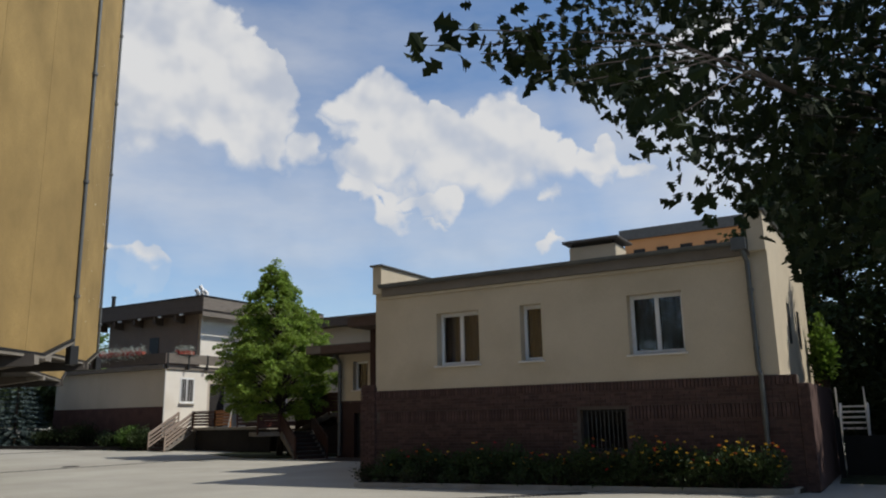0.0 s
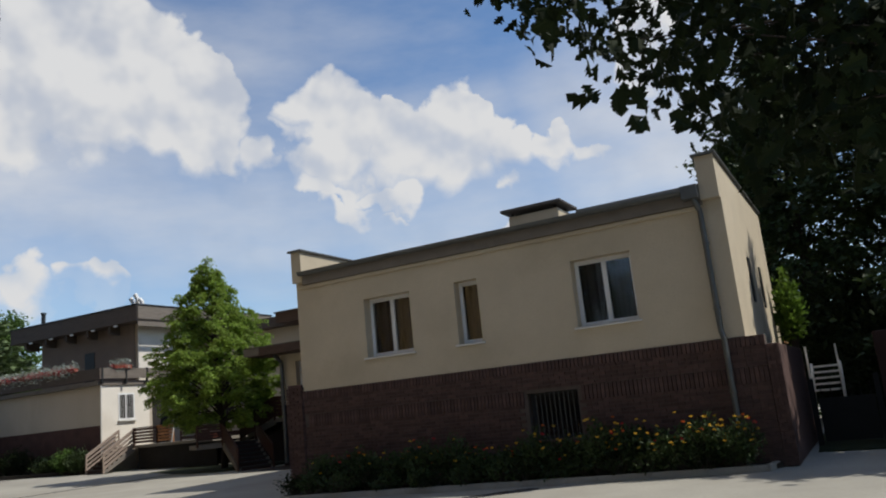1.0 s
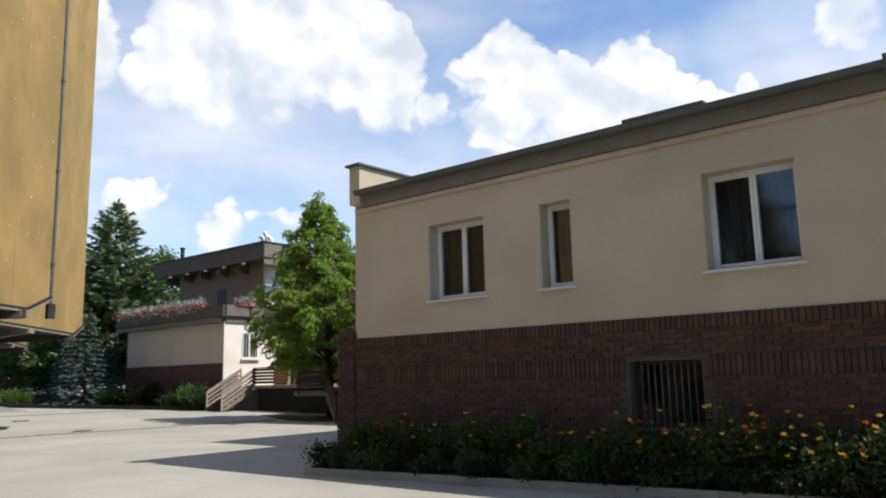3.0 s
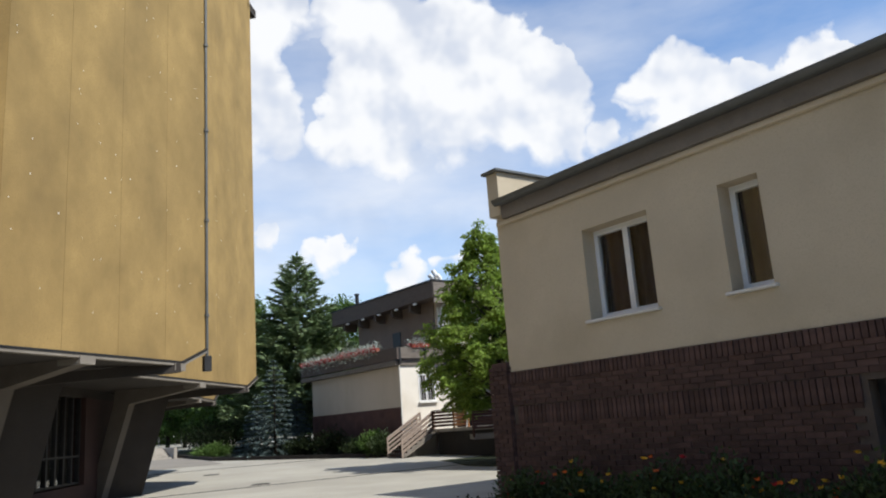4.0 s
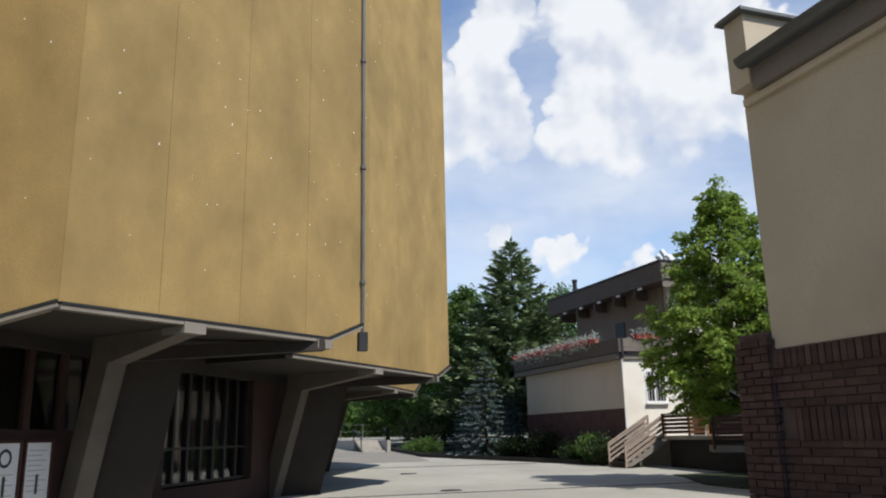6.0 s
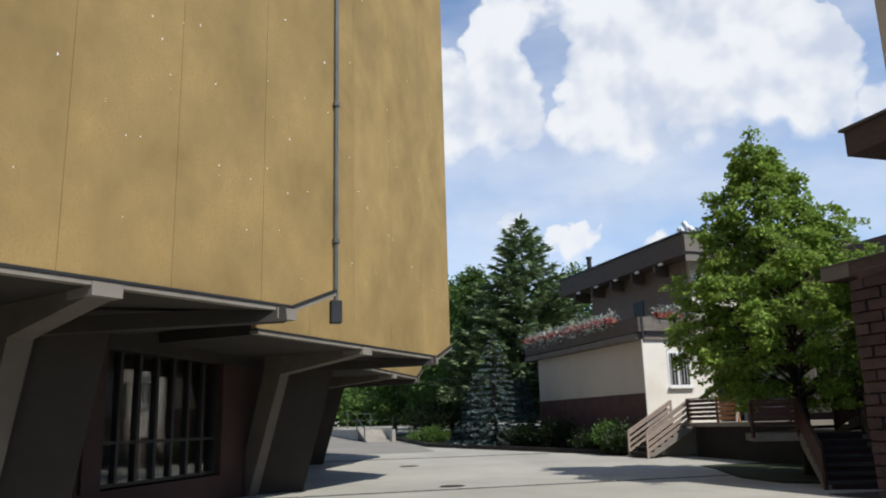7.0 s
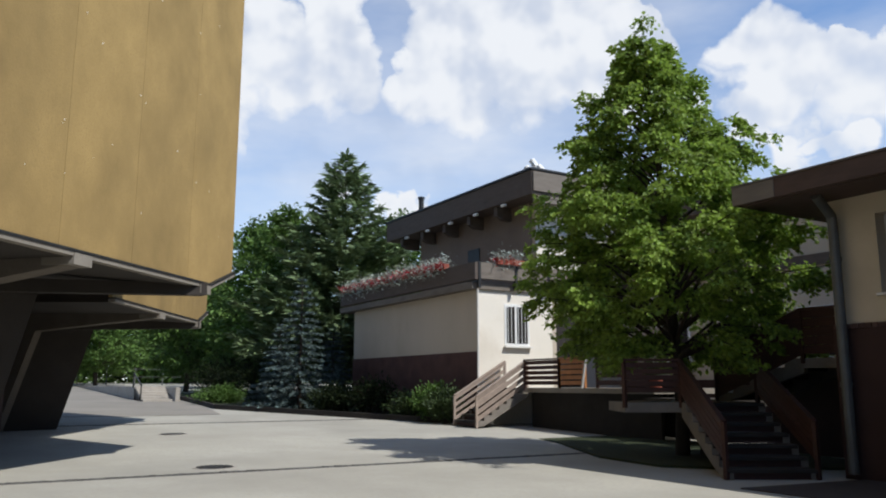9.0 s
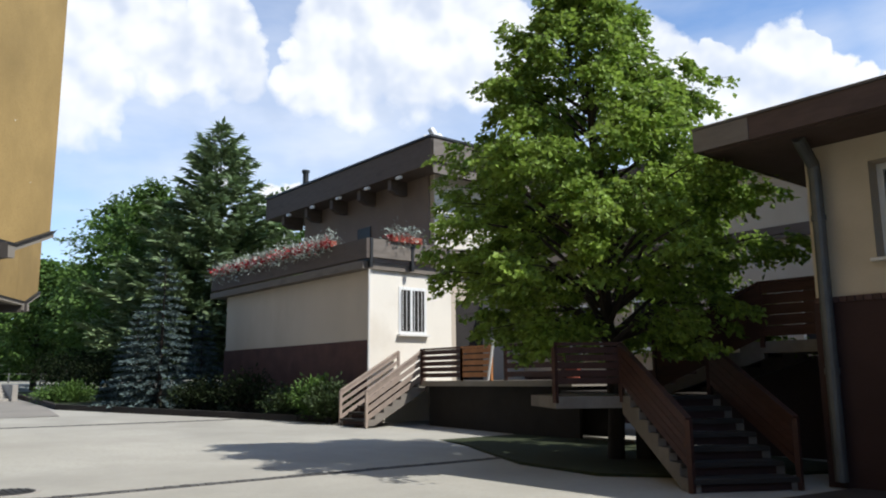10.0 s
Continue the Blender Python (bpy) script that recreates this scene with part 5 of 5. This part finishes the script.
# the long spray that hangs out over the path, with broad single leaves
for i in range(7):
    a, e = Vector((0.2, 8.4, 4.9)), Vector((-2.1 + 0.27 * i, 3.9 + 0.16 * i + rng.uniform(-0.2, 0.2), 4.35 - 0.12 * i + rng.uniform(-0.1, 0.1)))
    tube([a, a.lerp(e, 0.5) + Vector((0, 0, 0.35)), e], 0.012, b, sides=5, r1=0.003)
    for k in range(9):
        leaf_tuft(a.lerp(e, rng.uniform(0.72, 1.0)) + Vector((0, 0, 0.05)), 2, 0.09)
tagged(part("limb", b, BARK, trunk), kind="stuff")
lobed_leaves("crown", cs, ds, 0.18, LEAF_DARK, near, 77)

# unseen trees added to darken window reflections and skylight on the cream house
for k, (x, y, h, r) in enumerate(((-17, -17, 14, 5.5), (-25, -20, 14, 6), (-9, -15, 12, 5), (-1, -18, 12, 5.5), (8, -16, 12, 5.5), (17, -12, 12, 5.5), (15, 2, 11, 5))):
    broad_tree("broadleaf_tree", "broad shady tree along the yard's edge", x, y, h, r, 1.5, 60, 9000, 0.42, LEAF_GATE, 500 + k, 0.25, 0.9, "yard edge trees", 0.9)

# planted bed with kerb before the far house
bedpts = [(-49.5, 26.2), (-39.2, 30.6), (-37.4, 31.8), (-47.8, 31.8), (-58, 36), (-72, 36), (-66, 27.4)]
b = bmesh.new()
lo = [b.verts.new((x, y, ground_z(x) - 0.05)) for x, y in bedpts]
hi = [b.verts.new((x, y, ground_z(x) + 0.1)) for x, y in bedpts]
b.faces.new(hi)
for i in range(len(lo)):
    b.faces.new([lo[i], lo[(i + 1) % len(lo)], hi[(i + 1) % len(lo)], hi[i]])
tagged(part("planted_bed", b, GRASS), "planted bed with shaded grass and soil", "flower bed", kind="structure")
kerb = thing("kerb", "stepped concrete kerb round the planted bed", "kerb", (-49.5, 26.2, ground_z(-49.5)), "bed kerbs", "structure")
for p, q, n in (((-37.6, 31.7), (-39.2, 30.55), 2), ((-39.2, 30.55), (-49.6, 26.1), 11), ((-49.6, 26.1), (-66, 27.3), 14)):
    for i in range(n):
        a, c = Vector(p).lerp(Vector(q), i / n), Vector(p).lerp(Vector(q), (i + 1) / n - 0.0008)
        part("kerb_stone", bar((a.x, a.y, ground_z(a.x) + 0.08), (c.x, c.y, ground_z(c.x) + 0.08), 0.16, 0.24), CONCRETE, kerb)
for k, (x, y, r, h) in enumerate(((-40.2, 30.9, 1.0, 1.0), (-42.6, 30.4, 1.2, 1.4), (-38.9, 31.1, 0.9, 1.3), (-44.6, 29.6, 1.1, 1.2), (-37.9, 30.9, 0.7, 1.2))):
    shrub("evergreen_shrub", "dark green shrub below the brick plinth", x, y, r, h, 2600, 0.13, LEAF_MID if k == 2 else LEAF_DARK if k in (1, 3) else LEAF_GATE, 60 + k, "plinth shrubs")
for k, (x, y, r, h) in enumerate(((-53.4, 27.3, 1.2, 0.8), (-57.4, 28.9, 1.9, 2.4), (-54.6, 29.6, 1.9, 2.2), (-61.5, 29.5, 2.0, 2.6))):
    shrub("clipped_hedge" if k == 0 else "evergreen_shrub", "low clipped bright green hedge in the bed" if k == 0 else "dense dark shrub in the planted bed", x, y, r, h, 4200, 0.12, LEAF_MID if k == 0 else LEAF_DARK, 70 + k, "bed shrubs")

# marigold bed
rng = np.random.default_rng(31)
for k in range(15):
    f = (k + 0.5) / 15
    x = -11.3 + f * 9.6
    y = 17.25 + 0.35 * f + (0.12 if k % 2 else -0.15) * (1 - 0.6 * f)
    h = 0.62 + 0.36 * f + 0.2 * rng.uniform(-1, 1)
    t = shrub("flowering_plant", "bushy marigold with yellow and orange flowers in the bed", x, y, 0.46, h, 1500, 0.085, LEAF_GATE, 100 + k, "bed flowers", 0.09, "flower")
    for name, m, n in (("yellow_flower", PETAL_YEL, 2 + int(17 * f * f)), ("orange_flower", PETAL_ORA, 2), ("red_flower", PETAL_RED, 2 if k % 3 == 0 else 1)):
        cs, ds = [], []
        for _ in range(n):
            c = Vector((x + rng.uniform(-0.42, 0.42), y + rng.uniform(-0.42, 0.2), 0.09 + h * rng.uniform(0.5, 1.12)))
            for j in range(12):
                a = j * 2.399
                cs.append(c)
                ds.append(Vector((math.cos(a), math.sin(a), 0.3 + 0.5 * (j % 3))))
        tagged(leaf_mesh(name, cs, ds, 0.05, 0.036, m, t, 0.1, 200 + k, 0.0), kind="stuff")

for k in range(17):
    f = (k + rng.uniform(0.2, 0.8)) / 17
    x, y = -11.75 + f * 10.2, 16.42 + 1.19 * f + rng.uniform(-0.06, 0.14)
    shrub("bedding_plant", "low leafy bedding plant spilling over the kerb", x, y, rng.uniform(0.26, 0.46), rng.uniform(0.24, 0.5), 620, 0.075, LEAF_GATE if k % 3 else LEAF_DARK, 700 + k, "bedding plants", 0.09, "plant")

# terrace flower boxes
def flower_box(p, q, label, seed, red):
    rng = np.random.default_rng(seed)
    t = thing("flower_box", label, "flower box", (*p, 5.82), "terrace flower boxes")
    part("trough", bar((*p, 5.9), (*q, 5.9), 0.22, 0.2), TERRA, t)
    v, n = Vector((*q, 0)) - Vector((*p, 0)), int(420 * (Vector(q) - Vector(p)).length)
    f = rng.uniform(0, 1, n)
    cs = np.array([[p[0] + v.x * a, p[1] + v.y * a, 6.0] for a in f]) + rng.normal(0, 1, (n, 3)) * (0.1, 0.2, 0.17)
    cs[:, 2] -= np.maximum(0, -(cs[:, 1] - p[1] + 0.08)) * 0.9
    leaf_mesh("silver_foliage", cs, rng.normal(0, 1, (n, 3)) * (1, 1, 0.6) + (0, -0.3, 0.3), 0.17, 0.045, SILVER, t, 0.2, seed, 0.0)
    m = int(n * red)
    g = np.clip(rng.choice([0.12, 0.3, 0.45, 0.66, 0.88], m) + rng.normal(0, 0.05, m), 0, 1)
    cr = np.array([[p[0] + v.x * a, p[1] + v.y * a - 0.14, 5.93] for a in g]) + rng.normal(0, 1, (m, 3)) * (0.07, 0.07, 0.08)
    tagged(leaf_mesh("red_bloom", cr, rng.normal(0, 1, (m, 3)), 0.075, 0.065, PETAL_RED, t, 0.2, seed + 1, 0.0), kind="stuff")


for k in range(5):
    x0 = -48.4 + k * 1.9
    flower_box((x0, 31.6), (x0 + 1.8, 31.6), "terracotta trough of red geraniums and silver trailing leaves on the parapet", 300 + k * 3, 0.5)
flower_box((-37.05, 32.5), (-37.05, 33.7), "terracotta trough of red geraniums above the side parapet", 330, 0.7)

# creeper on the corner of the cream house and the gate beyond
shrub("creeper", "bright green creeper at the back corner of the cream house", -1.22, 24.3, 0.34, 2.1, 1900, 0.14, LEAF_VINE, 400, "", 2.2, "creeper")
gate = thing("garden_gate", "dark iron garden gate with white slatted steps behind", "gate", (0.2, 22.0, 0))
for x in (-0.9, 0.42):
    part("gate_post", box(x - 0.06, x + 0.06, 21.94, 22.06, 0, 1.5), GATEPAINT, gate)
part("gate_panel", box(-0.8, 0.34, 21.98, 22.02, 0.1, 1.05), GATEPAINT, gate, "dark sheet panel")
for i in range(6):
    part("gate_bar", tube([(-0.72 + i * 0.2, 22.0, 1.05), (-0.72 + i * 0.2, 22.0, 1.35)], 0.01, sides=6), GATEPAINT, gate)
steps = thing("garden_steps", "white painted slatted garden steps with rails behind the gate", "steps", (0.0, 24.5, 0))
for i in range(5):
    part("slat", box(-0.98, -0.38, 24.4 + i * 0.25, 24.52 + i * 0.25, 1.15 + i * 0.15, 1.2 + i * 0.15), WHITEPAINT, steps)
for x in (-1.03, -0.33):
    part("rail", tube([(x, 24.4, 0.9), (x, 24.4, 2.3)], 0.025, sides=6), WHITEPAINT, steps)
    part("stringer", bar((x, 24.3, 0.6), (x, 25.7, 1.8), 0.06, 0.2), WHITEPAINT, steps)
tagged(part("gate_wall", box(0.52, 6.5, 21.9, 22.2, 0, 2.4, bevel=0.02), RUSTWALL), "dark red-brown garden wall beside the gate", "wall", kind="structure")
# shrubs added as dark fill behind the gate
for k, (x, y, r, h) in enumerate(((1.6, 26.2, 1.8, 3.6), (4.2, 25.6, 1.9, 4.2), (0.3, 29.5, 2.0, 4.0), (7.5, 24.6, 2.0, 4.0), (3.0, 29, 2.2, 5.0))):
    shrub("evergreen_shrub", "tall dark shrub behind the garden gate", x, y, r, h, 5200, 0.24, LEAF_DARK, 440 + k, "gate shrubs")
bush = shrub("flowering_shrub", "leafy shrub with orange-red flowers before the garden wall", 1.75, 20.9, 0.75, 1.7, 2600, 0.12, LEAF_GATE, 450, "wall shrubs")
rng = np.random.default_rng(451)
cs = np.repeat(np.stack([1.75 + rng.uniform(-0.6, 0.4, 14), 20.9 - rng.uniform(0.2, 0.7, 14), rng.uniform(1.0, 1.75, 14)], 1), 10, 0)
tagged(leaf_mesh("blossom", cs, rng.normal(0, 1, cs.shape), 0.055, 0.04, PETAL_ORA, bush, 0.1, 452, 0.0, "orange-red blossoms"), kind="stuff")
# dark patch laid in for the shade behind the gate
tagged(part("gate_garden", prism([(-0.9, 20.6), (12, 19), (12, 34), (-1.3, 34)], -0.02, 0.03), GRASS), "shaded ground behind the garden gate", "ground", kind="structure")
tagged(part("garden_wall", box(-1.3, 14, 34, 34.3, 0, 2.4), RUSTWALL), "dark garden wall behind the trees", "wall", kind="structure")

rng = np.random.default_rng(90)
n = 50000
yy = rng.uniform(-35, 75, n)
top = 8.5 + 2.2 * np.sin(yy * 0.31) + 1.5 * np.sin(yy * 0.83 + 1)
cs = np.stack([-102 + rng.normal(0, 2.5, n), yy, 1.5 + top * rng.uniform(0, 1, n) ** 0.9], 1)
tagged(leaf_mesh("far_woods", cs, rng.normal(0, 1, (n, 3)), 0.8, 0.6, LEAF_MID, None, 0.3, 91, 0.2), "belt of leafy green woods beyond the yard", "woods", kind="stuff")
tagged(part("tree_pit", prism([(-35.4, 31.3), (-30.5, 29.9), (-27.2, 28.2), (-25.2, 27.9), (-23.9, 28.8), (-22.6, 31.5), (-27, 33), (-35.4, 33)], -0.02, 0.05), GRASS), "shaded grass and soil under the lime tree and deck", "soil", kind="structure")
# strip covers the ground where the side house eaves cast shade
tagged(part("entrance_paving", prism([(-22.35, 26.6), (-9.5, 26.9), (-9.5, 29.2), (-22.0, 29.2)], -0.02, 0.02), DARKPAVE), "dark worn brown paving before the side house", "paving", kind="structure")
yucca = thing("yucca", "spiky dark yucca plant beside the deck railing", "plant", (-30.1, 33.0, 1.43))
part("pot", tube([(-30.1, 33.0, 1.43), (-30.1, 33.0, 1.75)], 0.16, sides=14, r1=0.2), TERRA, yucca, "terracotta pot")
a = rng.uniform(0, 2 * math.pi, 70)
leaf_mesh("blade", np.tile((-30.1, 33.0, 1.8), (70, 1)), np.stack([np.cos(a), np.sin(a), rng.uniform(0.1, 1.6, 70)], 1), 0.8, 0.07, LEAF_GATE, yucca, 0.1, 92, 0.0)
pole = thing("garden_pole", "white painted pole leaning on the deck railing", "pole", (-32.75, 32.62, 1.43))
part("shaft", tube([(-32.75, 32.62, 1.43), (-32.45, 32.62, 2.75)], 0.035, sides=8), WHITEPAINT, pole)

b = bmesh.new()
edge = [(-45.5, 14.0, 25.2), (-52, 13.0, 26.2), (-60, 12.0, 26.6), (-75, 8.0, 26.2), (-98, 4.0, 26.0)]
rows_ = [[b.verts.new((x, y0 + (y1 - y0) * k / 4, ground_z(x) + 0.012)) for k in range(5)] for x, y0, y1 in edge]
for p, q in zip(rows_, rows_[1:]):
    for k in range(4):
        b.faces.new([p[k], p[k + 1], q[k + 1], q[k]])
tagged(part("drive", b, DRIVE), "darker worn asphalt drive rising to the back of the yard", "drive", kind="structure")
steps = thing("yard_steps", "low pale concrete steps up to the garden path", "steps", (-57, 25.5, 0.65))
for i in range(6):
    part("step", box(-90 if i == 5 else -58.0 - 0.45 * i, -57.2 - 0.45 * i, 24.4, 25.95, 0.4, ground_z(-57.2) + 0.13 * (i + 1), bevel=0.01), KERB, steps)
part("side_wall", box(-62, -57, 25.96, 26.2, 0.4, 1.4, bevel=0.02), KERB, steps)
for x, z in ((-57.3, 0.7), (-59.6, 1.35)):
    part("rail_post", tube([(x, 24.3, z), (x, 24.3, z + 0.85)], 0.04, sides=6), METAL_DARK, steps)
part("hand_rail", bar((-57.3, 24.3, 1.5), (-59.6, 24.3, 2.15), 0.06, 0.06), METAL_DARK, steps)
tagged(part("boundary_wall", box(-93.3, -93, 2, 16, 1.2, 3.0, bevel=0.03), TERRA), "low brick-red boundary wall at the far end", "wall", kind="structure")

# low fence and rail at the far end of the drive
fence = thing("yard_fence", "pale wire mesh fence at the far end of the yard", "fence", (-90, 20, 1.4))
for i in range(14):
    y = 8 + i * 2.4
    part("fence_post", box(-90.05, -89.95, y - 0.05, y + 0.05, 1.3, 3.0), ZINC, fence)
for z in (1.6, 2.2, 2.9):
    part("fence_wire", bar((-90, 8, z), (-90, 39.2, z), 0.03, 0.04), ZINC, fence)

# apartment block far behind the cream house
blk = thing("apartment_block", "distant apartment block with orange and grey rendered storeys", "apartment block", (-26, 120, 0))
part("wall", box(-35, -9, 118, 130, 0, 28.6), ORANGEWALL, blk)
part("roof", box(-35.6, -8.4, 117.4, 130.6, 28.6, 30.2), ROOFMETAL, blk, "grey flat roof edge")
for i in range(7):
    for j in range(4):
        part("window", box(-33.6 + i * 3.6, -31.8 + i * 3.6, 117.9, 118.0, 16.4 + j * 3.0, 18.0 + j * 3.0), ROOM, blk)
part("band", box(-35.02, -8.98, 117.92, 118.0, 24.0, 24.8), BEIGE, blk)

# ---- bricks of the cream house's plinth ----
rng = random.Random(8)


def brick_mesh(name, w, h):
    me = bpy.data.meshes.new(name)
    q = box(-w / 2, w / 2, -0.03, 0.03, -h / 2, h / 2)
    bmesh.ops.bevel(q, geom=[e for e in q.edges if all(v.co.y < 0 for v in e.verts)], offset=0.005, segments=1, affect="EDGES")
    q.to_mesh(me)
    q.free()
    me.materials.append(BRICK)
    return me


soldier, header = brick_mesh("brick", 0.072, 0.30), brick_mesh("brick_header", 0.072, 0.19)
plinth = bpy.data.objects["plinth_core"]


def set_brick(me, x, z):
    ob = new("brick", me)
    ob.location = (x, HY - 0.008 - rng.uniform(0, 0.012), z + rng.uniform(-0.004, 0.004))
    ob.rotation_euler = (0, rng.uniform(-0.012, 0.012), 0)
    ob.parent = plinth


x = -12.1
while x < -1.32:
    if not -6.3 < x < -5.0:
        set_brick(soldier, x, 1.70)
    x += 0.086
x = -12.25
while x < -1.32:
    set_brick(header, x, 2.335)
    x += 0.086
courses = []
b = bmesh.new()
z, row = 0.035, 0
while z < 2.22:
    if z + 0.064 < 1.556 or z > 1.846:
        x = -12.68 + (0.125 if row % 2 else 0)
        while x < -1.53:
            if not (-6.36 < x + 0.12 < -4.96 and 0.74 < z < 1.84):
                d = rng.uniform(0, 0.014)
                box(x, x + 0.238, HY - 0.02 - d, HY + 0.02, z, z + 0.064, b)
            x += 0.25
    z += 0.0765
    row += 1
for k in range(29):
    z = 0.03 + k * 0.0765
    box(-1.53 + rng.uniform(0, 0.1), -1.31, HY - 0.03, HY + 0.02, z, z + 0.064, b)
    for x0, x1 in (((-1.3, -1.23), (-1.22, -1.06)) if k % 2 else ((-1.3, -1.14), (-1.13, -1.06))):
        box(x0, x1 - 0.01, HY - 0.045 - rng.uniform(0, 0.01), HY, z, z + 0.064, b)
for k in range(33):
    z = 0.03 + k * 0.0765
    for x0, x1 in (((-12.77, -12.53), (-12.52, -12.28)) if k % 2 else ((-12.77, -12.65), (-12.64, -12.40), (-12.39, -12.28))):
        box(x0, x1 - 0.01, HY - 0.085 - rng.uniform(0, 0.012), HY - 0.03, z, z + 0.064, b)
    for y0, y1 in (((HY - 0.06, HY + 0.17), (HY + 0.18, HY + 0.42)) if k % 2 else ((HY - 0.06, HY + 0.06), (HY + 0.07, HY + 0.3), (HY + 0.31, HY + 0.5))):
        box(-12.31, -12.275 + rng.uniform(0, 0.01), y0, y1 - 0.01, z, z + 0.064, b)
        box(-12.775 - rng.uniform(0, 0.01), -12.72, y0, y1 - 0.01, z, z + 0.064, b)
tagged(part("brickwork", b, BRICKS, plinth, "weathered dark red stretcher bricks"), kind="stuff")
